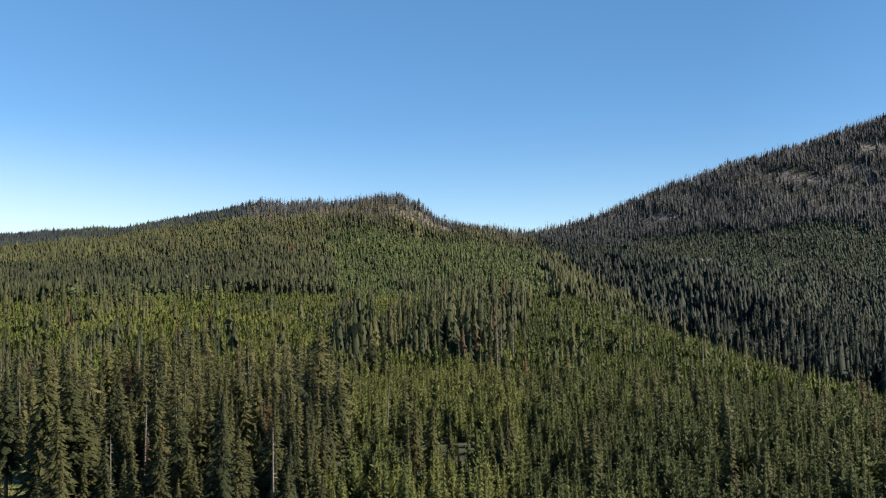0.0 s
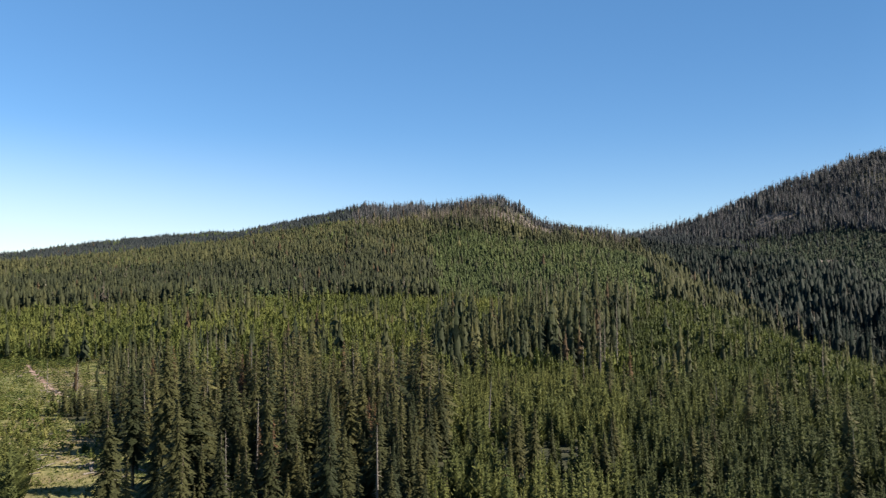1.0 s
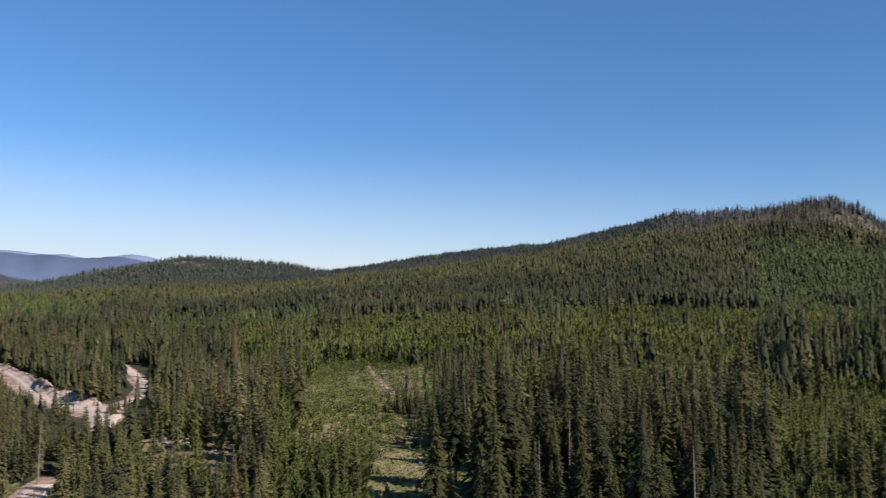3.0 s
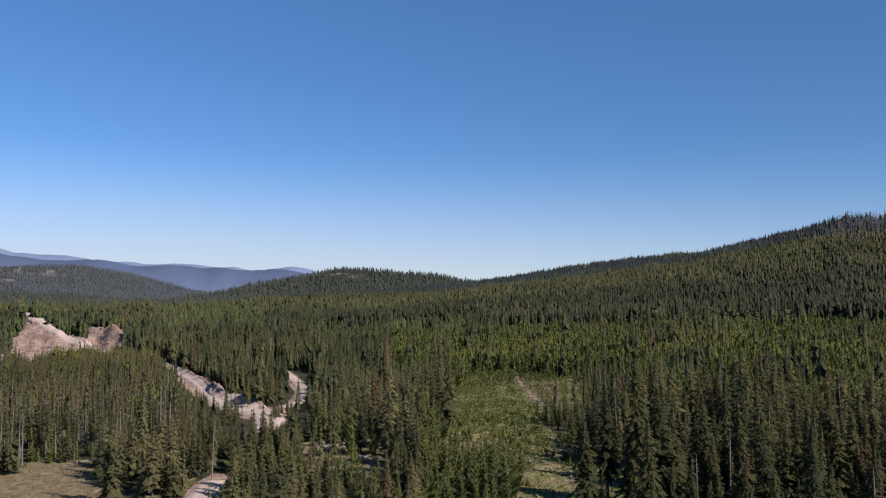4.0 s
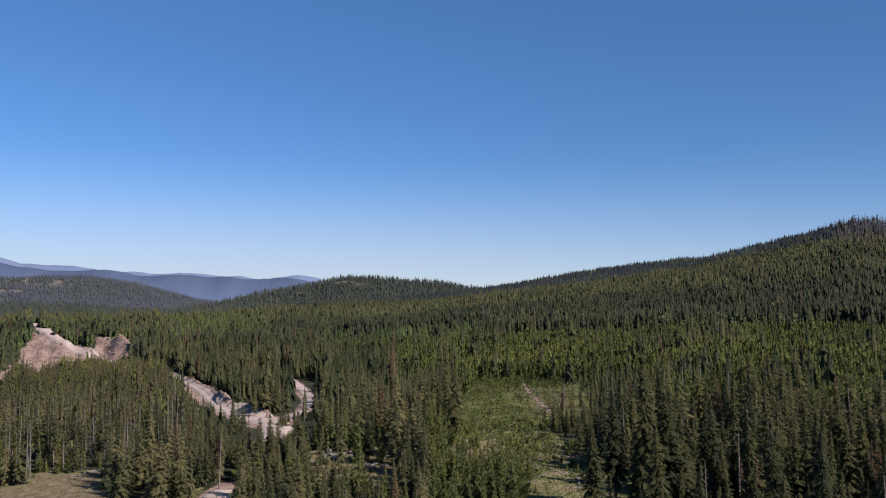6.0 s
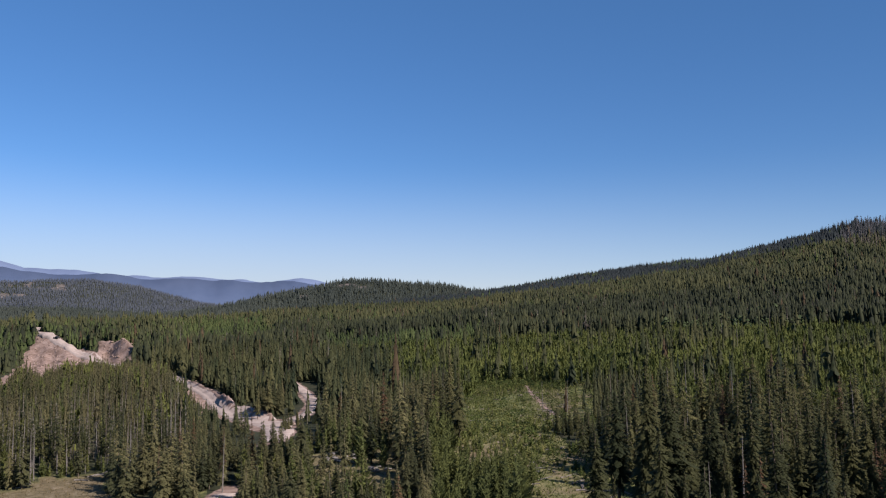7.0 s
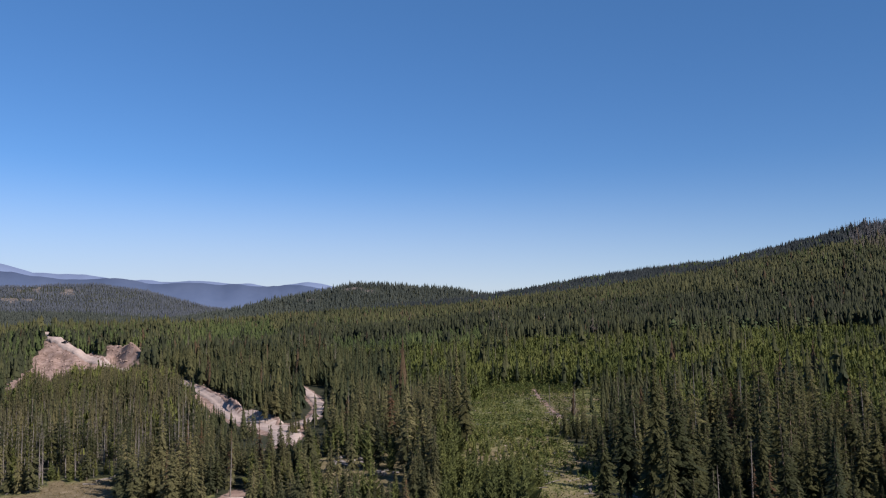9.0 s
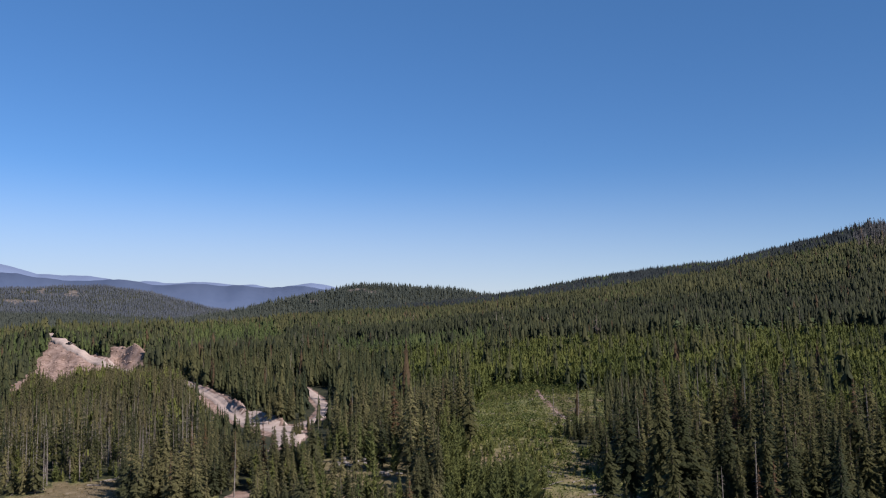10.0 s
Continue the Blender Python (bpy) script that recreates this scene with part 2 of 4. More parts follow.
M_REGROWTH = foliage("regrowth_needles", (0.088, 0.118, 0.040), (0.150, 0.172, 0.060), (0.235, 0.230, 0.095), open_size=0.2)
M_LEAF = foliage("aspen_leaves", (0.065, 0.095, 0.048), (0.088, 0.120, 0.062), (0.118, 0.15, 0.082))
# Distance haze is put into the colour of the next two needle tones.
M_HAZY = foliage("haze_tinted_needles", (0.044, 0.057, 0.061), (0.057, 0.072, 0.073), (0.080, 0.095, 0.092))
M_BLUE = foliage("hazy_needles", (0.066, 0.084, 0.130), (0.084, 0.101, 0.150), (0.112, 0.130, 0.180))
M_RED = foliage("dead_needles", (0.074, 0.055, 0.038), (0.092, 0.066, 0.045), (0.112, 0.086, 0.055))
M_SNAG = foliage("weathered_dead_wood", (0.105, 0.092, 0.084), (0.161, 0.143, 0.136), (0.252, 0.234, 0.220))
# Grey burnt wood with the far slope's blue haze put into its colour.
M_BURNT = foliage("haze_tinted_burnt_wood", (0.066, 0.070, 0.092), (0.120, 0.122, 0.152), (0.236, 0.234, 0.272))
M_SPRUCE = single_foliage("near_spruce_needles", (0.028, 0.037, 0.020), (0.080, 0.081, 0.036))
# Olive single trees; the left side's stronger light is put into their colour.
M_OLIVE_ONE = single_foliage("brightened_olive_spruce_needles", (0.052, 0.060, 0.034), (0.140, 0.132, 0.068))
M_PINE_ONE = single_foliage("near_pine_needles", (0.050, 0.070, 0.026), (0.135, 0.148, 0.048))
M_RED_ONE = single_foliage("rust_needles", (0.095, 0.055, 0.036), (0.13, 0.085, 0.05))
M_BARK = plain("conifer_bark", (0.07, 0.055, 0.04), (0.16, 0.13, 0.10), 0.5, 0.9)
M_GREYBARK = plain("dead_bark", (0.11, 0.10, 0.09), (0.22, 0.20, 0.18), 0.6, 0.9)


def ground_material():
    """Forest floor, meadow grass, bare gravel and scree, mixed by what covers each place."""
    m, t, b = material("land_cover", 0.95)
    cover = t.nodes.new("ShaderNodeAttribute")
    cover.attribute_name = "cover"
    split = t.nodes.new("ShaderNodeSeparateColor")
    t.links.new(cover.outputs["Color"], split.inputs[0])
    floor = ramp(t, grain(t, 6), [(0.3, (0.017, 0.022, 0.011)), (0.55, (0.030, 0.034, 0.017)), (0.75, (0.052, 0.048, 0.030))])
    green = ramp(t, grain(t, 2.6, 8, 0.75), [(0.36, (0.036, 0.049, 0.018)), (0.5, (0.112, 0.124, 0.042)), (0.64, (0.235, 0.215, 0.100))])
    straw = ramp(t, grain(t, 2.5, 6, 0.7), [(0.3, (0.070, 0.054, 0.031)), (0.5, (0.147, 0.116, 0.066)), (0.7, (0.240, 0.194, 0.131))])
    grass = blend(t, ramp(t, grain(t, 22, 5), [(0.5, (0, 0, 0)), (0.64, (1, 1, 1))]), green, straw)
    dry = t.nodes.new("ShaderNodeAttribute")
    dry.attribute_name = "dry"
    grass = blend(t, dry.outputs["Fac"], grass, straw)
    dirt = ramp(t, grain(t, 5, 8, 0.7), [(0.3, (0.107, 0.071, 0.053)), (0.5, (0.230, 0.164, 0.133)), (0.72, (0.355, 0.275, 0.235))])
    scree = ramp(t, grain(t, 9, 8, 0.7), [(0.3, (0.044, 0.041, 0.033)), (0.5, (0.104, 0.092, 0.081)), (0.7, (0.222, 0.196, 0.178))])
    wobble = grain(t, 4, 6, 0.65)

    def edge(channel):
        a = t.nodes.new("ShaderNodeMath")
        a.operation = "ADD"
        t.links.new(channel, a.inputs[0])
        t.links.new(wobble, a.inputs[1])
        r = t.nodes.new("ShaderNodeMapRange")
        r.inputs[1].default_value, r.inputs[2].default_value = 0.92, 1.08
        t.links.new(a.outputs[0], r.inputs[0])
        return r.outputs[0]

    col = blend(t, edge(split.outputs[1]), floor, grass)
    col = blend(t, edge(split.outputs[2]), col, scree)
    col = blend(t, edge(split.outputs[0]), col, dirt)
    t.links.new(col, b.inputs["Base Color"])
    relief(t, b, grain(t, 2.5, 6, 0.7), 0.6, 0.6)
    return m


M_GROUND = ground_material()
M_ROCK = plain("ridge_rock", (0.136, 0.115, 0.098), (0.306, 0.255, 0.221), 1.6, 0.9, 0.4)
M_EARTH = plain("pale_earth_rock", (0.158, 0.112, 0.087), (0.347, 0.265, 0.220), 1.2, 0.95, 0.4)
M_BOULDER = plain("pale_boulder_stone", (0.121, 0.109, 0.098), (0.223, 0.208, 0.192), 0.8, 0.9, 0.5)
M_GRASS = foliage("grass_blades", (0.085, 0.115, 0.03), (0.125, 0.155, 0.045), (0.19, 0.19, 0.075))
M_STRAW = foliage("dry_grass_blades", (0.13, 0.10, 0.055), (0.20, 0.16, 0.09), (0.29, 0.235, 0.14))
M_SHRUB = foliage("shrub_leaves", (0.032, 0.052, 0.018), (0.085, 0.118, 0.034), (0.215, 0.215, 0.085))
M_STUMP = plain("cut_wood", (0.13, 0.105, 0.08), (0.26, 0.22, 0.17), 0.4, 0.9)
M_PAINT = plain("dark_car_paint", (0.015, 0.017, 0.02), (0.02, 0.022, 0.026), 3.0, 0.3)
M_GLASS = plain("tinted_glass", (0.02, 0.025, 0.03), (0.03, 0.035, 0.04), 3.0, 0.08)
M_TYRE = plain("tyre_rubber", (0.015, 0.015, 0.015), (0.03, 0.028, 0.026), 0.3, 0.9)
M_GRAVEL = plain("pale_gravel", (0.288, 0.231, 0.200), (0.425, 0.356, 0.312), 2.5, 0.95, 0.3)
# Air haze over the far ranges is put into these base colours.
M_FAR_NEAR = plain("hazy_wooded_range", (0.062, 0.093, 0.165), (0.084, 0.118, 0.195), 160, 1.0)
M_FAR = plain("haze_blue_distant_range", (0.15, 0.205, 0.33), (0.18, 0.24, 0.37), 300, 1.0)


# ---- meshes ----
def mesh_of(name, verts, tris, mats, index=None, tint=None, smooth=False):
    verts, tris = np.asarray(verts, np.float32), np.asarray(tris, np.int32)
    me = bpy.data.meshes.new(name)
    me.vertices.add(len(verts))
    me.vertices.foreach_set("co", verts.ravel())
    k = tris.shape[1]
    me.loops.add(tris.size)
    me.loops.foreach_set("vertex_index", tris.ravel())
    me.polygons.add(len(tris))
    me.polygons.foreach_set("loop_start", np.arange(0, tris.size, k, dtype=np.int32))
    for m in mats:
        me.materials.append(m)
    if index is not None:
        me.polygons.foreach_set("material_index", np.asarray(index, np.int32))
    if smooth:
        me.polygons.foreach_set("use_smooth", np.ones(len(tris), bool))
    if tint is not None:
        a = me.attributes.new("tint", "FLOAT", "POINT")
        a.data.foreach_set("value", np.asarray(tint, np.float32))
    me.update()
    me.validate()
    return me


class Shape:
    """Vertices, triangles and a material slot for each triangle."""

    def __init__(self):
        self.v, self.f, self.m = [], [], []

    def add(self, verts, tris, slot=0):
        base = len(self.v)
        self.v += [tuple(p) for p in verts]
        self.f += [tuple(base + i for i in t) for t in tris]
        self.m += [slot] * len(tris)

    def arrays(self):
        return np.array(self.v, float), np.array(self.f, int), np.array(self.m, int)


def trunk_into(shape, r, top, sides=4, slot=1, lean=0.0, base=0.0):
    ring = [(r * math.cos(a), r * math.sin(a), base) for a in np.linspace(0, 2 * math.pi, sides, endpoint=False)]
    shape.add(ring + [(lean, 0, top)], [(i, (i + 1) % sides, sides) for i in range(sides)], slot)


def tiered_tree(rnd, tiers, points, wide, low=0.08, bare=0.0, ragged=0.35, stem=True):
    """A conifer one metre high: skirts of branches, each an uneven star that droops."""
    s = Shape()
    if stem:
        trunk_into(s, 0.012, 0.9, 3)
    for i in range(tiers):
        u = i / tiers
        z = low + bare + (1 - low - bare) * u
        step = (1 - low - bare) / tiers
        r = wide * (1 - u) ** 0.8 * (1 + rnd.uniform(-0.3, 0.3)) + 0.012
        turn = rnd.uniform(0, 6.28)
        ox, oy = rnd.uniform(-0.2, 0.2) * r, rnd.uniform(-0.2, 0.2) * r
        rim = []
        for k in range(points):
            a = turn + 2 * math.pi * (k + rnd.uniform(-0.2, 0.2)) / points
            q = r * (1.0 if k % 2 == 0 else 1 - ragged - 0.15 * rnd.random()) * (1 + rnd.uniform(-0.25, 0.25))
            rim.append((ox + q * math.cos(a), oy + q * math.sin(a), z - 0.15 * q + rnd.uniform(-0.3, 0.3) * step))
        s.add(rim + [(0, 0, min(1.0, z + step * rnd.uniform(1.5, 2.0)))], [(k, (k + 1) % points, points) for k in range(points)])
    return s.arrays()


def plume_tree(rnd, whorls, per, wide, rise, low=0.03, core=0.45, taper=0.85, stem=False, sides=5):
    """A conifer one metre high: a cone of inner twigs and whorls of short folded sprays, swept up (rise over 0) or drooping."""
    s = Shape()
    if stem:
        trunk_into(s, 0.011, 0.9, 3)
    trunk_into(s, wide * core, 0.93, sides, 0, rnd.uniform(-0.01, 0.01), base=low)
    up = np.array([0, 0, 1.0])
    heavy = rnd.uniform(0, 6.28)
    for i in range(whorls):
        u = (i + 0.25 + 0.5 * rnd.random()) / whorls
        z0 = low + (0.96 - low) * u * 0.97
        reach = wide * (1 - u) ** taper * min(1.0, 0.72 + 1.6 * u) * rnd.uniform(0.85, 1.15) + 0.016
        turn = rnd.uniform(0, 6.28)
        n = max(3, round(per * (1 - 0.4 * u)))
        for k in range(n):
            a = turn + 2 * math.pi * (k + rnd.uniform(-0.3, 0.3)) / n
            r = reach * rnd.uniform(0.7, 1.25) * (1 + 0.15 * math.cos(a - heavy))
            z = z0 + rnd.uniform(-0.5, 0.5) * 0.7 / whorls
            c, t = np.array([math.cos(a), math.sin(a), 0]), np.array([-math.sin(a), math.cos(a), 0])
            half = r * math.sin(math.pi / n) * rnd.uniform(0.4, 0.75)
            tip = c * r + up * min(0.99, z + rise * r * rnd.uniform(0.6, 1.4))
            mid = c * r * 0.55 + up * (z + rise * r * 0.3 - 0.35 * half)
            root = c * r * 0.1 + up * min(0.99, z + 0.5 * half + 0.02)
            s.add([root, mid + t * half, tip, mid - t * half], [(0, 1, 2), (0, 2, 3)])
    trunk_into(s, 0.012, 1.0, 3, 0, base=0.9)
    return s.arrays()


def bough_tree(rnd, whorls, per, wide, bare=0.06, lower=0.55, trunk=True, sides=5, fine=(0.2, 0.34)):
    """A conifer one metre high with separate boughs, each a ridged spray of needles that droops and tapers."""
    s = Shape()
    if trunk:
        trunk_into(s, 0.013, 0.97, sides)
    heavy = rnd.uniform(0, 6.28)
    for i in range(whorls):
        u = (i + rnd.random() * 0.8) / whorls
        z = bare + (0.985 - bare) * u
        reach = wide * 1.12 * ((1 - u) ** 0.9) * min(1.0, lower + u * 3.0) * rnd.uniform(0.72, 1.2) + 0.01
        turn = rnd.uniform(0, 6.28)
        for k in range(per):
            a = turn + 2 * math.pi * (k + rnd.uniform(-0.35, 0.35)) / per
            r = reach * rnd.uniform(0.55, 1.2) * (1 + 0.18 * math.cos(a - heavy))
            droop = rnd.uniform(0.45, 1.15) - 0.7 * u
            half = max(0.007, r * rnd.uniform(fine[0], fine[1]))
            c, n = np.array([math.cos(a), math.sin(a), 0]), np.array([-math.sin(a), math.cos(a), 0])
            up = np.array([0, 0, 1.0])
            w, sag = rnd.uniform(0.5, 0.75), up * half * rnd.uniform(0.4, 1.1)
            mid = c * r * w + up * (z - droop * r * w * 0.7)
            s.add([up * (z + 0.015), mid + n * half - sag, c * r + up * (z - droop * r), mid - n * half - sag], [(0, 1, 2), (0, 2, 3)])
    trunk_into(s, 0.009, 1.0, 3, 0, base=0.92)
    return s.arrays()


def snag_tree(rnd, stubs):
    """A dead standing tree one metre high: a bare pole with broken branch stubs."""
    s = Shape()
    trunk_into(s, 0.013, 1.0, 4, 0, rnd.uniform(-0.02, 0.02))
    for i in range(stubs):
        z = rnd.uniform(0.3, 0.96)
        a, r = rnd.uniform(0, 6.28), 0.075 * (1.15 - z) * rnd.uniform(0.5, 1.4)
        c, sn = math.cos(a), math.sin(a)
        s.add([(0, 0, z), (0, 0, z + 0.02), (c * r, sn * r, z - r * rnd.uniform(-0.2, 0.5))], [(0, 1, 2)])
    return s.arrays()


def thin_snag(rnd):
    """A far dead tree: pole and dead twigs together, a narrow ragged spire."""
    s = Shape()
    trunk_into(s, 0.034, 1.0, 3, 0, rnd.uniform(-0.03, 0.03))
    for i in range(12):
        z, a = rnd.uniform(0.2, 0.9), rnd.uniform(0, 6.28)
        r = 0.15 * (1.15 - z) * rnd.uniform(0.6, 1.4)
        s.add([(0, 0, z), (0, 0, z + 0.06), (r * math.cos(a), r * math.sin(a), z + rnd.uniform(-0.03, 0.02))], [(0, 1, 2)])
    return s.arrays()


def leafy_tree(rnd, clumps, points=5, spread=0.26):
    """A small broadleaf tree one metre high: clumps of leaves round a forked stem."""
    s = Shape()
    trunk_into(s, 0.02, 0.8, 3)
    for i in range(clumps):
        a, r, z = rnd.uniform(0, 6.28), spread * math.sqrt(rnd.random()), rnd.uniform(0.25, 0.9)
        r *= 1.25 - 0.8 * z
        c = np.array([r * math.cos(a), r * math.sin(a), z])
        q = rnd.uniform(0.07, 0.13)
        rim = [c + q * np.array([math.cos(b), math.sin(b), rnd.uniform(-0.6, 0.2)]) for b in np.linspace(0, 6.28, points, endpoint=False)]
        s.add(rim + [c + np.array([0, 0, q])], [(k, (k + 1) % points, points) for k in range(points)])
    return s.arrays()


def scatter(name, shapes, x, y, h, mats, tint, wide=None, smooth=False):
    """One joined mesh of many trees: shapes are picked in turn, turned, scaled to their heights and set on the ground."""
    n = len(x)
    if n == 0:
        return None
    pick = rng.integers(0, len(shapes), n)
    turn = rng.uniform(0, 2 * math.pi, n)
    wide = np.ones(n) if wide is None else wide
    z = height(x, y) - 0.15
    vs, fs, ms, ts = [], [], [], []
    base = 0
    for k, (v, f, m) in enumerate(shapes):
        idx = np.nonzero(pick == k)[0]
        if not len(idx):
            continue
        c, s, hh, ww = np.cos(turn[idx])[:, None], np.sin(turn[idx])[:, None], h[idx][:, None], (h * wide)[idx][:, None]
        px = (v[None, :, 0] * c - v[None, :, 1] * s) * ww + x[idx][:, None]
        py = (v[None, :, 0] * s + v[None, :, 1] * c) * ww + y[idx][:, None]
        pz = v[None, :, 2] * hh + z[idx][:, None]
        vs.append(np.stack([px, py, pz], -1).reshape(-1, 3))
        fs.append((f[None] + (base + np.arange(len(idx)) * len(v))[:, None, None]).reshape(-1, 3))
        ms.append(np.tile(m, len(idx)))
        ts.append(np.repeat(tint[idx], len(v)))
        base += len(idx) * len(v)
    me = mesh_of(name, np.concatenate(vs), np.concatenate(fs), mats, np.concatenate(ms), np.concatenate(ts), smooth)
    return new(name, me)


# ---- what covers the land ----
def polar(x, y):
    return np.degrees(np.arctan2(-x, y)), np.hypot(x, y)


def clearing(az, d):
    """The logged opening beside the old stand; true inside."""
    e = np.radians(az)
    wave = fbm(-d * np.sin(e), d * np.cos(e), 18, 29)
    az, d = az + 1.1 * wave, d + 16 * wave
    right = np.interp(d, [150, 175, 200, 228, 236, 258, 268, 330, 360], [29, 31, 33.5, 35.2, 35.6, 34.2, 33.2, 33.2, 35.4])
    left = np.interp(d, [150, 175, 196, 206, 230, 260, 300, 330, 360], [36.0, 36.4, 37.4, 41.3, 42.3, 42.3, 41.6, 40.5, 37.5])
    return within(d, 150, 352) & (az > right) & (az < left)


def meadow(az, d):
    """The cleared bench below the grey stand."""
    return (az > 66.3 + 0.6 * np.sin(d * 0.13)) & (az < 90) & within(d + 5 * np.sin(az * 0.7) + 3 * np.sin(az * 2.3), 120, 219)


# Rock outcrops: bearing, distance, half breadth in degrees, half depth in metres.
OUTCROPS = [(4.0, 898, 1.0, 14), (12.5, 868, 1.2, 13), (7.3, 850, 0.9, 9), (1.6, 908, 1.0, 18), (2.9, 886, 1.1, 13), (0.5, 902, 1.2, 15), (-1.6, 878, 1.6, 10),
            (-16.2, 998, 1.4, 12), (-14.8, 985, 1.0, 8), (-25.0, 1092, 1.6, 15), (-26.4, 1080, 1.2, 11), (-22.2, 1070, 1.4, 9), (-30.4, 1162, 1.5, 20), (-28.6, 1114, 1.3, 11),
            (-28.8, 1066, 2.2, 6), (-19.4, 872, 0.9, 7), (-24.6, 860, 1.3, 6), (-27.5, 1010, 0.9, 8),
            (71.3, 2605, 1.8, 40), (72.8, 2490, 1.3, 34), (69.8, 2575, 0.8, 22), (66.8, 2290, 1.0, 26), (50.3, 1905, 0.7, 16), (48.8, 1890, 0.8, 14), (53.4, 1880, 0.6, 12),
            (66.7, 812, 0.8, 14), (11.6, 548, 0.9, 7)]


def bare_rock(az, d, x, y):
    """Outcrops on the ridge top, on the burnt mountainside and on the far hill; 0 to 1."""
    n = fbm(x, y, 45, 21)
    fine = n + 0.6 * value_noise(x, y, 14, 23)
    out = within(az, -5, 9) & within(d, 900, 990) & (fine > 0.62)
    out |= within(az, -34, -9) & within(d, 990, 1290) & (fbm(x, y, 60, 33) + 0.5 * fine > 0.75)
    for a0, d0, wide, deep in OUTCROPS:
        out |= ((az - a0) / wide) ** 2 + ((d - d0) / deep) ** 2 + (0.7 + 0.9 * (d0 > 2000)) * fine + 0.5 * value_noise(x, y, 6, 45) < 1.0 - 0.5 * (d0 > 2000)
    return out.astype(float)


def cut_bank(x, y):
    """Bare earth beside the roads: the fill below the bend, and the banks above the lower road."""
    az, d = polar(x, y)
    s, side, (crest, _) = along(CUT_KNOB, x, y)
    fill = np.clip(1.3 - s / 50, 0, 1) * within(az + 1.1 * fbm(x, y, 24, 6), 65, 71.3 + (640 - d) * 0.013) * within(d, 520, 740)
    back = np.interp(az, [65.2, 67.6, 69.2, 70.6, 71.3], [515, 572, 606, 645, 690])
    fill = fill * np.where(az < 67.4, 1.0, np.clip((back + 7 + 14 * np.clip(az - 69.8, 0, 1) + 4 * value_noise(x, y, 10, 12) - d) / 4, 0, 1))
    toe = 0.9 * (az + 0.5 * value_noise(x, y, 12, 8) < 71.0 + (640 - d) * 0.016) * (az > 69.5) * within(d, 485, 640)
    fill = np.maximum(fill, toe)
    s, side, (half,) = along(ROAD, x, y)
    n = value_noise(x, y, 22, 5)
    bank = np.clip(1.2 - (s - half) / (3.5 + 4.5 * n), 0, 1) * within(d, 255, 600)
    behind = d - np.interp(az, [55.0, 57.0, 58.8, 60.4, 62.5, 65.2], [270, 284, 315, 380, 455, 515])
    face = np.clip(1.25 - np.abs(behind - 7) / np.interp(az, [55.5, 61.5, 62.5], [9, 7, 4]), 0, 1) * within(az, 55.5, 65.5)
    return np.maximum(np.maximum(fill, bank), face)


# The land: one sheet, fine in the part that is looked at, out past the horizon.
def ground():
    az = np.concatenate([np.arange(-40, 54, 0.35), np.arange(54, 75, 0.16), np.arange(75, 82, 0.35), np.arange(82, 320, 7.0)])
    rad = [3.0]
    while rad[-1] < 4700:
        step = 0.008 if within(rad[-1], 520, 680) else 0.012 if within(rad[-1], 255, 520) else 0.024 if within(rad[-1], 140, 1300) else 0.015 if within(rad[-1], 1300, 2800) else 0.06
        rad.append(rad[-1] * (1 + step) + 0.3)
    rad = np.array(rad)
    A, D = np.meshgrid(np.radians(az), rad, indexing="ij")
    X, Y = -D * np.sin(A), D * np.cos(A)
    Z = height(X, Y)
    na, nr = A.shape
    i, j = np.meshgrid(np.arange(na), np.arange(nr - 1), indexing="ij")
    i2 = (i + 1) % na
    quads = np.stack([i * nr + j, i * nr + j + 1, i2 * nr + j + 1, i2 * nr + j], -1).reshape(-1, 4)
    verts = np.stack([X, Y, Z], -1).reshape(-1, 3)
    centre = len(verts)
    hub = np.arange(na)
    tris = np.concatenate([quads[:, [0, 1, 2]], quads[:, [0, 2, 3]], np.stack([hub * nr, ((hub + 1) % na) * nr, 0 * hub + centre], -1)])
    verts = np.concatenate([verts, [[0, 0, float(height(np.zeros(1), np.zeros(1))[0])]]])
    me = mesh_of("ground", verts, tris, [M_GROUND], smooth=True)
    x, y = verts[:, 0], verts[:, 1]
    a, d = polar(x, y)
    cover = np.zeros((len(verts), 4), np.float32)
    cover[:, 0] = np.maximum(np.clip(0.9 - roadness(x, y) / 3.0, 0, 1), cut_bank(x, y))
    cover[:, 1] = np.where(clearing(a, d) | meadow(a, d) | (within(a, 45.5, 53) & within(d, 150, 206) | within(a, 27.5, 38) & within(d, 110, 178) | within(a, 36, 42.5) & within(d, 165, 210) | within(a, 31.2, 36) & within(d, 230, 350)), 0.85, np.where(within(a, 60, 80) & within(d, 150, 350), 0.45, 0.12))
    cover[:, 2] = bare_rock(a, d, x, y) * 0.85
    cover[:, 3] = 1
    dry = me.attributes.new("dry", "FLOAT", "POINT")
    dry.data.foreach_set("value", np.where(meadow(a, d), 0.9, np.where(within(a, 45.5, 53) & within(d, 150, 206), 0.75, np.where(clearing(a, d), np.clip((222 - d) / 30, 0, 0.22) + 0.5 * np.clip((37.2 - a) / 2, 0, 1) * (d > 230), 0.0))).astype(np.float32))
    at = me.attributes.new("cover", "FLOAT_COLOR", "POINT")
    at.data.foreach_set("color", cover.ravel())
    return tagged(new("ground", me), "wooded hillsides with forest floor, meadow and bare earth", "ground", kind="structure")


ground()


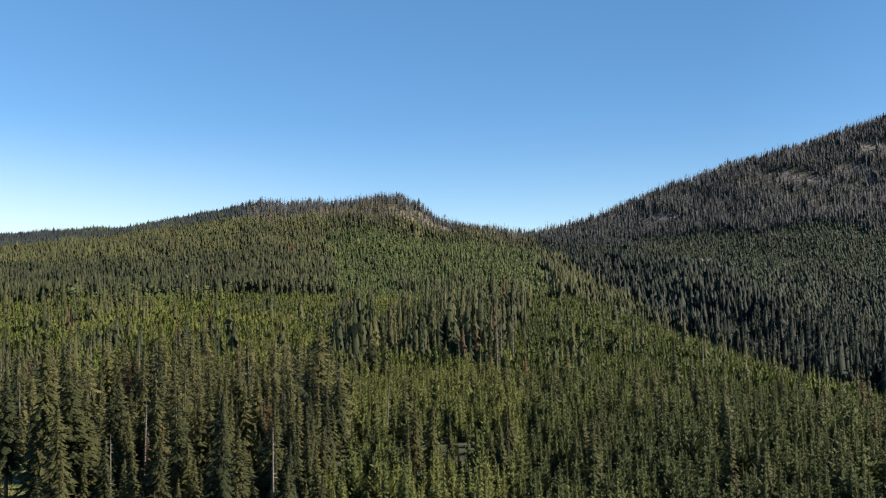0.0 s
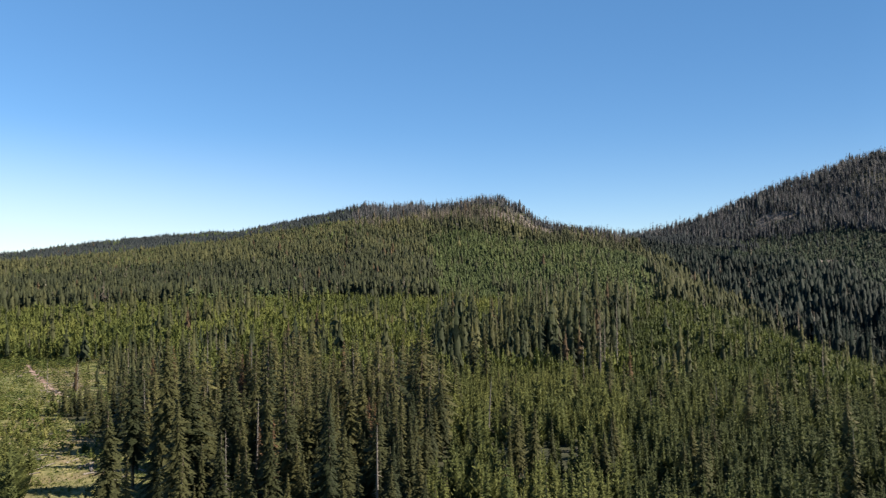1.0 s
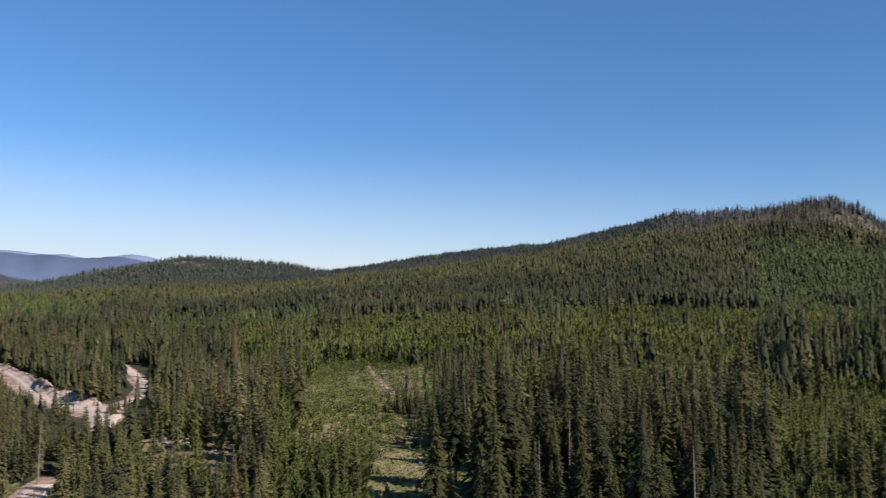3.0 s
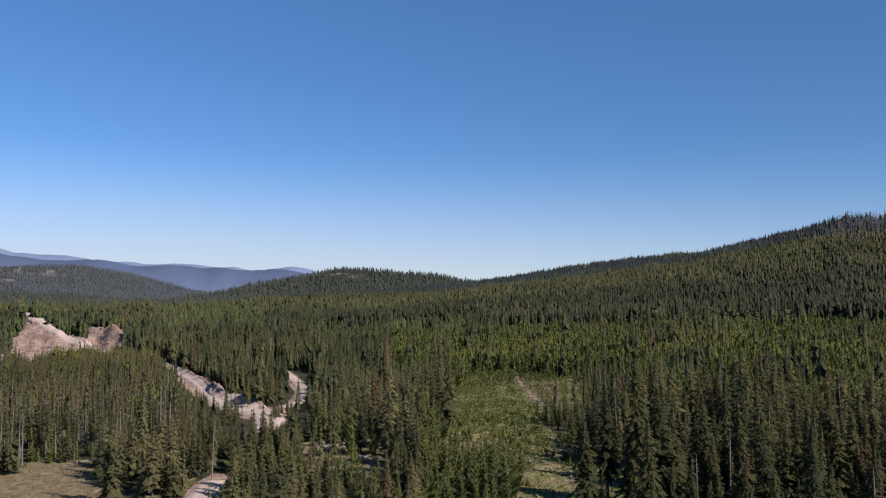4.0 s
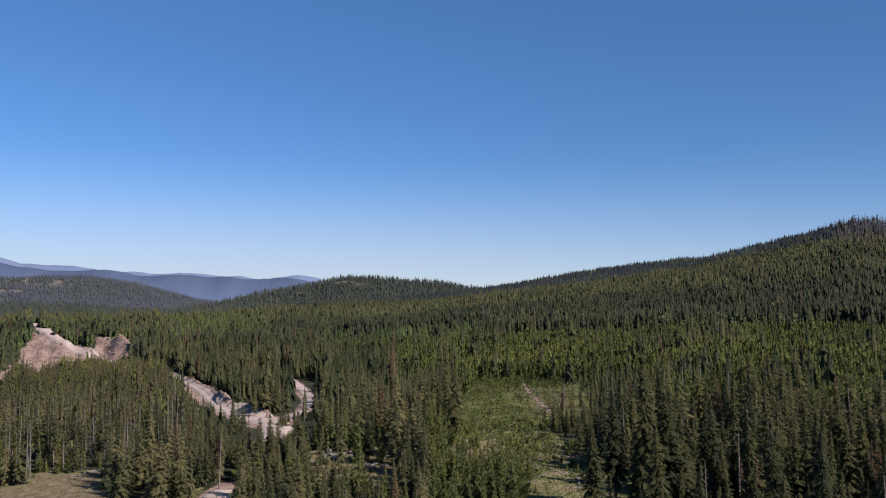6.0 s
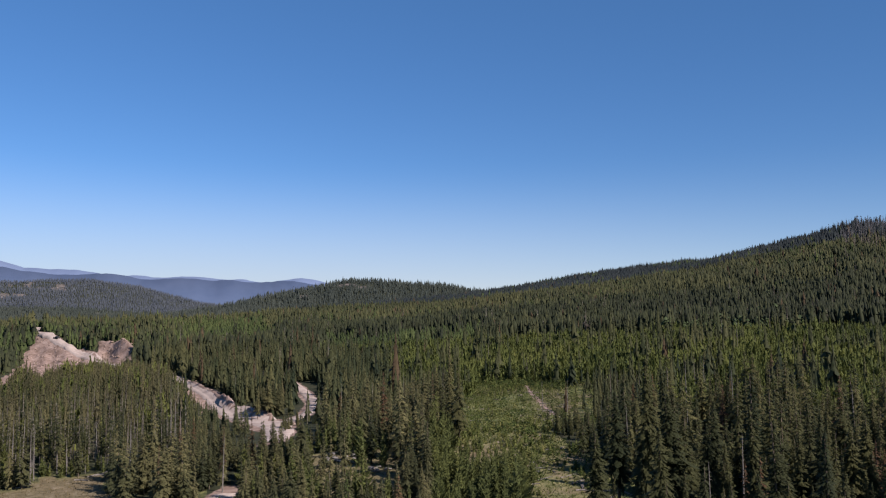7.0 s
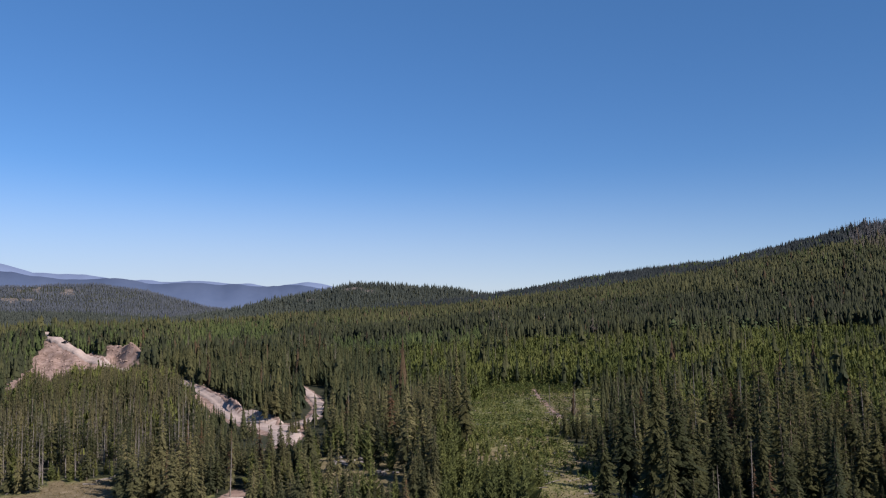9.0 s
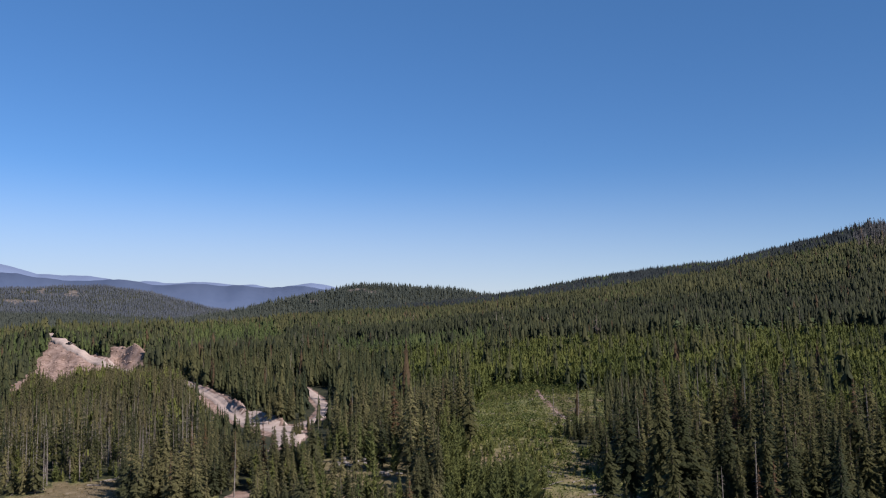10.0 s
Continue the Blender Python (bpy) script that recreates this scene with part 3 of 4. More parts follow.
# ---- the forest ----
def candidates(d0, d1, spacing, a0=-33.0, a1=77.0):
    n = int(2 * d1 / spacing) + 2
    g = (np.arange(n) - n / 2) * spacing
    X, Y = np.meshgrid(g, g)
    X, Y = X.ravel() + rng.uniform(-0.45, 0.45, X.size) * spacing, Y.ravel() + rng.uniform(-0.45, 0.45, Y.size) * spacing
    az, d = polar(X, Y)
    keep = within(d, d0, d1) & within(az, a0, a1)
    return X[keep], Y[keep]


OLD, YOUNG, SNAG, ASPEN, RED, PINE, NONE = range(7)


def stand(x, y):
    """The kind of tree that grows at each place, and its height."""
    az, d = polar(x, y)
    w = 1 + 0.07 * fbm(x, y, 60, 51)
    dw, aw = d * w + rng.normal(0, 0.007, len(x)) * d, az + 2.2 * fbm(x, y, 45 + 0 * x, 57) + 1.5 * fbm(x, y, 120, 58) + rng.normal(0, 0.2, len(x))
    u, n = rng.random(len(x)), fbm(x, y, 55, 61)
    size = rng.normal(0, 1, len(x))
    kind = np.full(len(x), OLD)
    tall = 16 + 2.5 * size

    def put(where, k, mean, spread):
        kind[where] = k
        tall[where] = (mean + spread * size)[where] if np.ndim(mean) else mean + spread * size[where]

    # far slopes: dark mixed forest with pale broadleaf pockets
    put(within(az, 8, 60) & (dw > 690) & (n > 0.0) & (u < 0.3), YOUNG, 11, 1.5)
    put(within(az, 8, 60) & within(dw, 515, 690), OLD, 16.5, 2.0)
    put(within(aw, 18, 30) & within(dw, 510, 700) & (fbm(x, y, 40, 71) > 0.0) & (u < 0.4), ASPEN, 9.5, 2.0)
    put(within(aw, 35, 58) & within(dw, 700, 1200) & (n > 0.2) & (u < 0.25), ASPEN, 10, 2.0)
    put(within(az, 56, 85) & within(dw, 560, 950) & (u < 0.55), YOUNG, 9.5, 2.2)
    # plantations
    young = within(aw, -40, 47) & within(dw, 235, 515)
    young |= within(aw, -8.5, 8) & within(dw, 500, 830)
    young |= within(aw, 40, 52) & within(dw, 430, 620)
    young |= within(aw, 56, 62.5) & within(dw, 590, 800)
    young |= within(aw, -40, -13) & within(dw, 740, 990)
    put(young, YOUNG, 6.9 + 1.4 * n, 1.7)
    put(young & (u < 0.06), OLD, 13, 2.5)
    put(young & (fbm(x, y, 26, 111) > 0.5) & (u < 0.8), OLD, 14, 2.5)
    # the gully and the foot of the mountain: large dark trees
    s, side, _ = along(GULLY, x, y)
    belt = np.interp(-aw, [7, 17, 20, 23, 26, 31], [760, 740, 690, 560, 500, 450])
    foot = (side > 0) & (aw < -7) & (dw > 280)
    put(foot & (dw < 760), YOUNG, 6.2 + 1.6 * n, 1.9)
    put(foot & (dw < 760) & (u < 0.12), OLD, 12, 2.5)
    put(foot & (dw < belt), OLD, 19.5, 3.5)
    # old groups
    core = fbm(x, y, 38, 66)
    put(within(aw + 4 * core, -5, 7) & within(dw + 90 * core, 265, 450) & (core + 0.8 * u < 0.45), OLD, 19, 5)
    put(within(aw, 8.5, 14) & within(dw, 630, 740), OLD, 20, 2.5)
    put(within(az + 5 * core, 9, 34) & within(dw + 25 * core, 110, 180) & ((az > 17) | (u < 0.6)), OLD, 13.0 + 4.5 * core, 4.8)
    put(within(az, 28, 33.8) & within(d, 192, 236), OLD, 13.0, 2.5)
    put(within(az, 28, 34.4) & within(d, 236, 345), OLD, 8, 2.5)
    put(within(az, 34.4, 38) & within(d, 228, 266), OLD, 4.5, 1.5)
    ac = az + 3.0 * core
    put(within(ac, 42, 66) & within(dw, 215, 310), OLD, 13, 3.0)
    put(within(ac, 47, 66) & within(dw, 300, 470), OLD, 14, 2.8)
    put(within(az, 42, 60) & within(d, 112, 225), OLD, 13, 3.0)
    put(within(az, 42, 60) & within(d, 112, 225) & (u < 0.2), YOUNG, 9, 2.0)
    slope = EYE - height(x, y) - d * np.tan(np.radians(10.5 + 0.25 * n))
    put(within(az, 36.2, 42.4) & within(d, 140, 206), YOUNG, np.clip(slope, 2.5, 9), 0.8)
    put(within(az, 36.2, 42.4) & within(d, 140, 206) & (slope + 1.2 * size < 1.8) & (u < 0.7), NONE, 3, 0)
    put(within(az, 42.4, 44) & within(d, 150, 206), YOUNG, 8.0, 1.5)
    put(within(az, 33, 44) & within(d, 110, 160), YOUNG, 7, 1.5)
    front = (az + 5 * core < 9) & within(d, 112, 240)
    put(front, YOUNG, 7.0 + 1.5 * n, 1.9)
    put(front & (u < 0.12 + 0.3 * core), OLD, 13, 2.5)
    # the grey lodgepole stand
    grey = within(az, 60.5, 85) & within(d, 222, 345)
    put(grey, PINE, 14.0, 2.0)
    put(grey & (u < 0.3), SNAG, 12.8, 2.2)
    put(grey & (u > 0.85), OLD, 13, 2.0)
    put(grey & within(u, 0.7, 0.85), YOUNG, 7, 2.5)
    put(grey & (d < 232) & within(u, 0.45, 0.85), YOUNG, 4, 1.5)
    hollow = within(az, 59.5, 85) & (d > 335) & (d < np.interp(az, [59, 60.4, 62.5, 65.2, 67.6, 69.2, 72], [340, 376, 450, 510, 566, 590, 600])) & (cut_bank(x, y) < 0.3)
    brow = np.interp(az, [59.9, 61.1, 62.0, 62.8, 64.3, 65.1, 66.5, 67.2, 68.3, 70.0, 70.8, 72.0, 72.5, 72.9, 73.2, 75.1], [6.49, 5.5, 4.75, 4.0, 3.7, 3.5, 3.64, 3.38, 3.53, 3.79, 4.08, 3.54, 4.0, 4.78, 5.11, 5.69])
    hide = EYE - height(x, y) - d * np.tan(np.radians(brow))
    hide = hide + 1.3 * np.abs(size)
    put(hollow & (d < 540), PINE, np.clip(hide, 2.0, 15.5), 0.9)
    put(hollow & (d >= 540) & (az < 71.5), NONE, 3, 0)
    put(hollow & (d < 540) & (u < 0.12), YOUNG, np.clip(hide, 2.0, 14), 1.0)
    put(hollow & (hide < 4.5) & ((u < 0.6) | (d > 490)) & (az < 71.5), NONE, 3, 0)
    put(hollow & (az > 73.4), OLD, 13, 2.0)
    # low growth along the sunny side of the lower road
    verge = np.tan(np.radians(np.interp(az, [51.8, 54, 56, 58.4, 59.6, 62.3], [8.0, 8.8, 9.5, 8.2, 6.8, 4.9])))
    far_side = np.interp(az, [51.8, 53.8, 54.2, 56, 58.4, 59.6, 62.3], [385, 385, 275, 275, 304, 352, 460])
    cap = EYE - height(x, y) - d * verge
    # below the sight line to the lower road
    low = within(az, 54.5, 61.5) & within(d, 190, 330)
    put(low & (u < 0.88), OLD, 8.5 + 0 * n, 1.8)
    put(within(az, 64, 74) & (d < 650) & (d > 470) & (cut_bank(x, y) > 0.06), YOUNG, 3.0, 0.8)
    # burnt ridge top and mountain
    top = within(az + 3 * n, -5.5, 14.5) & (d > 865 + 25 * n)
    put(top, OLD, 17, 3.0)
    put(top & (u < 0.74), SNAG, 18, 3.5)
    put(within(az, 60, 66.5) & within(d, 150, 222), OLD, 12, 2.5)
    burn = within(az, -40, -5) & (d > 960 + 40 * n)
    put(burn, OLD, 17, 4.0)
    put(burn & (u < 0.5), SNAG, 21, 4.0)
    dead = rng.random(len(x))
    put((kind == OLD) & (dead < 0.035) & ~(within(az, 55, 62) & (d < 260)), SNAG, 1.0 * tall, 1.0)
    put((kind == OLD) & within(dead, 0.05, 0.064) & ~foot, RED, 1.0 * tall, 1.0)
    # open ground
    gap = clearing(az, d) | meadow(az, d) | (roadness(x, y) < 1.5) | (cut_bank(x, y) > np.where(az > 62, 0.42, 0.45))
    rock = bare_rock(az, d, x, y) > 0.5
    shade_free = within(az, 51.8, 62.3) & (d < far_side) & (rng.random(len(x)) > np.where(az < 57, 0.15, 0.35))
    tall[shade_free] = np.minimum(tall, np.maximum(cap, 0) * rng.uniform(0.8, 1.12, len(x)))[shade_free]
    fringe = within(az, 29.5, 36.2) & within(d, 182, 262)
    sill = EYE - height(x, y) - d * np.tan(np.radians(np.interp(az, [29.5, 31.5, 36], [6.4, 7.2, 7.4])))
    tall[fringe] = np.minimum(tall, np.maximum(sill, 1.5) * rng.uniform(0.8, 1.15, len(x)))[fringe]
    over = within(az, 46.3, 52.8) & within(d, 125, 200) & (rng.random(len(x)) < 0.8)
    view = EYE - height(x, y) - d * np.tan(np.radians(np.where(az > 49.4, 11.0, 12.0)))
    tall[over] = np.minimum(tall, np.maximum(view, 0) * rng.uniform(0.85, 1.1, len(x)))[over]
    gap |= over & (tall < 3.0) & (u < 0.65)
    gap |= shade_free & (tall < 2.5)
    gap |= (np.hypot((az - 0.5) * 2.8, d - 168) < 9 + 4 * core) & (rng.random(len(x)) < 0.85)
    gap |= within(az, 28.3, 37) & (d < 172 - np.abs(az - 32) * 2) & (rng.random(len(x)) < 0.96)
    gap |= within(az, 60, 85) & (d < 170)
    gap |= within(az, 31.6, 35.6) & within(d, 236, 345) & (rng.random(len(x)) < 0.75)
    gap |= (within(az, 50.4, 52.2) & within(d, 186, 205) | within(az, 47.0, 48.4) & within(d, 172, 188)) & (rng.random(len(x)) < 0.8)
    gap |= within(az, 57.7, 60.7) & (d < 180) & (rng.random(len(x)) < 0.94)
    gap |= rock & (rng.random(len(x)) < np.where(d < 1000, 0.7, 0.8))
    kind[gap] = NONE
    small = np.interp(d, [500, 560, 800, 900, 1300], [1.0, 0.75, 0.72, 0.62, 0.62])
    tall = np.where((az < -7) & (d < 780), tall, tall * np.where(kind == YOUNG, 0.5 + 0.5 * small, small))
    tall = np.where((kind == OLD) & (d < 520), 0.92 * tall * np.clip(rng.normal(1, 0.2, len(x)), 0.5, np.where(within(az, 45, 63), 1.0, 1.4)), tall)
    return kind, np.clip(tall, 2.5, 32)


SHAPES = {}
r_ = random.Random(11)
def several(n, make, *args, wide, **kw):
    """n different trees of one make, of varying breadth."""
    return [make(r_, *args, wide * r_.uniform(0.8, 1.25), *(r_.uniform(*v) for v in kw.pop("spans", ())), **kw) for kw in [dict(kw) for _ in range(n)]]


# from the nearest to the farthest
SHAPES[OLD] = [several(10, bough_tree, 22, 6, wide=0.155, spans=((0.04, 0.2),)),
               several(14, plume_tree, 7, 5, wide=0.165, spans=((-1.3, -0.5), (0.03, 0.15)), core=0.5, taper=0.95, stem=True),
               several(12, plume_tree, 5, 4, wide=0.17, spans=((-1.3, -0.5), (0.03, 0.12)), core=0.62, taper=0.95, sides=4),
               several(12, tiered_tree, 3, 4, wide=0.185, low=0.05, ragged=0.3, stem=False),
               several(10, tiered_tree, 2, 5, wide=0.165, low=0.03, ragged=0.25, stem=False),
               several(8, tiered_tree, 2, 4, wide=0.18, low=0.03, ragged=0.2, stem=False)]
SHAPES[YOUNG] = [several(14, plume_tree, 11, 7, wide=0.2, spans=((0.4, 1.0),), low=0.02, core=0.5, taper=0.9),
                 several(14, plume_tree, 6, 5, wide=0.245, spans=((0.8, 1.7),), low=0.02, core=0.6, taper=0.9, sides=4),
                 several(12, plume_tree, 4, 4, wide=0.25, spans=((0.9, 1.8),), low=0.02, core=0.68, taper=0.9, sides=4),
                 several(10, tiered_tree, 3, 4, wide=0.24, low=0.03, ragged=0.3, stem=False),
                 several(8, tiered_tree, 2, 5, wide=0.22, low=0.03, ragged=0.25, stem=False),
                 several(6, tiered_tree, 2, 4, wide=0.2, low=0.03, ragged=0.2, stem=False)]
SHAPES[PINE] = [several(8, bough_tree, 15, 6, wide=0.115, spans=((0.12, 0.35),), lower=0.7)] + [several(8, plume_tree, 5, 5, wide=0.12, spans=((-0.5, 0.2), (0.15, 0.35)), core=0.4, stem=True)] * 5
SHAPES[RED] = SHAPES[OLD]
SHAPES[SNAG] = [[snag_tree(r_, 26) for _ in range(6)]] + [[snag_tree(r_, 12) for _ in range(6)]] * 2 + [[thin_snag(r_) for _ in range(8)]] * 3
SHAPES[ASPEN] = [[leafy_tree(r_, 16) for _ in range(5)]] + [[leafy_tree(r_, 12) for _ in range(5)]] * 2 + [[leafy_tree(r_, 14, 4, 0.2) for _ in range(6)]] + [[leafy_tree(r_, 8, 4, 0.2) for _ in range(4)]] * 2
MATS = {OLD: [M_OLD, M_BARK], YOUNG: [M_YOUNG, M_BARK], SNAG: [M_SNAG, M_GREYBARK], ASPEN: [M_LEAF, M_BARK], RED: [M_RED, M_BARK], PINE: [M_LODGE, M_GREYBARK]}
NAMES = {OLD: ("spruce_forest", "dense dark green spruce and fir forest on the slope"), YOUNG: ("pine_plantation", "bright green young pine plantation with even crowns"),
         SNAG: ("dead_tree_stand", "weathered grey standing dead trees with bare stubs"), ASPEN: ("aspen_grove", "pale green broadleaf thicket between the conifers"),
         RED: ("dying_conifer_stand", "rust brown dying conifers among the green ones"), PINE: ("lodgepole_stand", "slender lodgepole pines with bare grey trunks")}
BANDS = [(112, 260, 2.6, 0), (260, 370, 2.6, 1), (370, 520, 2.5, 2), (520, 900, 3.0, 3), (900, 1320, 3.4, 4), (1320, 2330, 5.3, 5), (2330, 2730, 5.2, 5)]
near = {}
for d0, d1, spacing, lod in BANDS:
    x, y = candidates(d0, d1, spacing)
    if d0 >= 1300:
        az, d = polar(x, y)
        keep = within(az, 36, 62) & (d < 1980) | within(az, 60, 78) if d0 < 2000 else within(az, 58, 80)
        x, y = x[keep], y[keep]
    if d0 == 900:
        az, d = polar(x, y)
        crest = np.where(az > -5.8, np.interp(az, *np.array(sorted(MAIN_RIDGE))[:, :2].T), np.interp(az, *np.array(sorted(RIGHT_MOUNTAIN))[:, :2].T))
        keep = d < crest + 70
        x, y = x[keep], y[keep]
    kind, tall = stand(x, y)
    clump = value_noise(x, y, 11, 91) + 0.6 * value_noise(x, y, 27, 92)
    thin = rng.random(len(x)) < np.where((kind == YOUNG) | (d0 > 800), np.clip(1.0 + 0.4 * clump, 0.45, 1), np.clip(0.8 + 0.5 * clump, 0.15, 0.98))
    if lod < 3:
        thin &= (kind != OLD) | (rng.random(len(x)) < (0.6 if lod == 0 else 0.72))
    if lod == 0:
        thin &= (kind != YOUNG) | (rng.random(len(x)) < 0.97)
    tall = tall * (1 + 0.16 * value_noise(x, y, 16, 95)) * (0.8 * rng.uniform(0.7, 1.3, len(x)) if d0 > 2000 else 0.95 * rng.uniform(0.6, 1.5, len(x)) if d0 > 1300 else 1.0)
    for k in (OLD, YOUNG, SNAG, ASPEN, RED, PINE):
        sel = np.nonzero((kind == k) & thin)[0]
        if lod == 0:
            order = sel[np.argsort(np.hypot(x[sel], y[sel]))]
            count = {OLD: 300, YOUNG: 240, SNAG: 60, PINE: 200, RED: 30}.get(k, 0)
            near[k] = [(x[i], y[i], tall[i]) for i in order[:count]]
            sel = order[count:]
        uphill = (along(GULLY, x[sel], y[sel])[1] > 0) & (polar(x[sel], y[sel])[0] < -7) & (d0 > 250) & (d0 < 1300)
        west = (polar(x[sel], y[sel])[0] > 43) & (lod == 0) & (k == OLD)
        for mountain, olive in ((False, False), (True, False), (False, True)):
            part_of = sel[(uphill == mountain) & (west == olive)]
            az, d = polar(x[part_of], y[part_of])
            # Minus terms for mountain and az < -6 put dimmer light into the tint.
            tone = 0.0
            if k == OLD:
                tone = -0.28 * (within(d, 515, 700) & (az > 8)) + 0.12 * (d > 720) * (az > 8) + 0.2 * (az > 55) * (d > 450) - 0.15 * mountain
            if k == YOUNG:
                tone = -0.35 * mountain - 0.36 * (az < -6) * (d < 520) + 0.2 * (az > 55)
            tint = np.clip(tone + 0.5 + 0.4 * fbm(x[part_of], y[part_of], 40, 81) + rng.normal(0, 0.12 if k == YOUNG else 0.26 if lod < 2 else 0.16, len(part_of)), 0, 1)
            mats = list(MATS[k])
            if lod == 0:
                mats[0] = {OLD: M_OLIVE_NEAR if olive else M_OLD_NEAR, YOUNG: M_YOUNG_NEAR}.get(k, mats[0])
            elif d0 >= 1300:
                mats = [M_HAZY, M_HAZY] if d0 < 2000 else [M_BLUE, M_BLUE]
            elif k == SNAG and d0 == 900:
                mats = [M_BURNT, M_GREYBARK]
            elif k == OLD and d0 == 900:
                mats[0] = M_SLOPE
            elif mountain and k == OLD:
                mats[0] = M_SHADED_FIR
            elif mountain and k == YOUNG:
                mats[0] = M_SHADED_LOW_FIR
            elif lod > 2:
                mats[0] = {OLD: M_UPPER, YOUNG: M_UPPER_PINE}.get(k, mats[0])
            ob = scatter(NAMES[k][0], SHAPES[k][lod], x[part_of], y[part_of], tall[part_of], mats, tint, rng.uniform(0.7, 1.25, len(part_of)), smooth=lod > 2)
            if ob:
                tagged(ob, NAMES[k][1], "forest", kind="stuff")


# ---- trees that stand nearest, one by one ----
def pole(sides, r, top, lean=0.0):
    """A tapering, slightly crooked stem one metre high."""
    s = Shape()
    cuts = [(0, 1.25), (0.05, 1.0), (0.5, 0.66), (top, 0.12)]
    rings = [[(r * w * math.cos(a) + lean * z * z, r * w * math.sin(a), z) for a in np.linspace(0, 6.2832, sides, endpoint=False)] for z, w in cuts]
    tris = []
    for k in range(len(cuts) - 1):
        for i in range(sides):
            a, b, c, e = k * sides + i, k * sides + (i + 1) % sides, (k + 1) * sides + i, (k + 1) * sides + (i + 1) % sides
            tris += [(a, b, e), (a, e, c)]
    s.add([p for ring in rings for p in ring], tris)
    return s.arrays()


def single_tree(name, crown, stem, leaf, bark, label, group):
    top = tagged(new(name), label, "tree", group)
    v, f, m = crown
    keep = m == 0
    part("crown", mesh_of("crown", v, f[keep], [leaf]), top)
    v, f, m = stem
    part("trunk", mesh_of("trunk", v, f, [bark], smooth=True), top)
    return top


def part(name, mesh, parent, label=""):
    ob = new(name, mesh)
    ob.parent = parent
    return tagged(ob, label)


def plant(templates, places, squat=1.0):
    """Set one copy of a template at each place."""
    for i, (x, y, h) in enumerate(places):
        z = float(height(np.array([x]), np.array([y]))[0]) - 0.15
        w = h * r_.uniform(0.85, 1.2) * squat
        m = pose(x, y, z, r_.uniform(-1.5, 1.5), r_.uniform(-1.5, 1.5), r_.uniform(0, 360)) @ Matrix.Diagonal((w, w, h, 1))
        if i < len(templates):
            templates[i].matrix_basis = m
        else:
            copy_thing(templates[i % len(templates)], Matrix.Identity(4)).matrix_basis = m


# single trees that stand out
near[OLD] = [(*bearing(a, d), h) for a, d, h in ((42.4, 246, 25), (43.3, 252, 18), (42.5, 262, 14), (54.9, 188, 13), (55.5, 192, 14), (56.1, 186, 14), (55.2, 180, 12), (53.4, 184, 15), (46.4, 150, 10.5), (47.0, 154, 9), (44.9, 150, 11.5))] + near[OLD]
near[RED] = [(*bearing(a, d), h) for a, d, h in ((13.3, 160, 15), (12.9, 163, 13), (56.9, 189, 15))] + near[RED]
near[SNAG] = [p for p in near[SNAG] if not within(float(polar(p[0], p[1])[0]), 36, 50)]
near[SNAG] = [(*bearing(a, d), h) for a, d, h in ((12.3, 161, 14), (59.0, 180, 13), (35.4, 268, 11), (33.6, 262, 12))] + near[SNAG]
def spruce_kind(n, leaf, label):
    return [single_tree("spruce_tree", bough_tree(r_, 40, 9, 0.145 * r_.uniform(0.75, 1.35), r_.uniform(0.05, 0.32), trunk=False, fine=(0.13, 0.24)),
                        pole(7, 0.013, 0.97, r_.uniform(-0.02, 0.02)), leaf, M_BARK, label, "spruces of the near stand") for _ in range(n)]


near[OLD] += [(*bearing(r_.uniform(52.9, 54.9), r_.uniform(251, 263)), r_.uniform(4.2, 6.2)) for _ in range(9)]
near[OLD] += [(*bearing(r_.uniform(54.7, 56.6), r_.uniform(284, 300)), r_.uniform(9, 14)) for _ in range(9)]
west_side = [float(polar(p[0], p[1])[0]) > 42 for p in near[OLD]]
plant(spruce_kind(14, M_SPRUCE, "tall dark green spruce with drooping layered boughs"), [p for p, w in zip(near[OLD], west_side) if not w])
plant(spruce_kind(12, M_OLIVE_ONE, "olive green spruce with ragged drooping boughs"), [p for p, w in zip(near[OLD], west_side) if w])
pines = [single_tree("young_pine", bough_tree(r_, 26, 8, 0.145 * r_.uniform(0.8, 1.2), 0.02, 0.85, trunk=False), pole(5, 0.014, 0.95),
                     M_PINE_ONE, M_BARK, "bright green young pine with a pointed bushy crown", "young pines in front") for _ in range(6)]
plant(pines, near[YOUNG])
poles = [single_tree("lodgepole_pine", bough_tree(r_, 13, 6, 0.10 * r_.uniform(0.8, 1.2), r_.uniform(0.25, 0.5), 0.7, trunk=False), pole(6, 0.009, 0.96, r_.uniform(-0.03, 0.03)),
                     M_SPRUCE, M_GREYBARK, "slender lodgepole pine with a bare grey trunk", "lodgepole pines above the meadow") for _ in range(6)]
plant(poles, near[PINE])
rusty = [single_tree("dying_spruce", bough_tree(r_, 26, 5, 0.11 * r_.uniform(0.8, 1.2), 0.08, trunk=False), pole(6, 0.012, 0.97),
                     M_RED_ONE, M_BARK, "dying spruce with rust brown needles", "dying trees in the near stand") for _ in range(3)]
plant(rusty, near[RED])


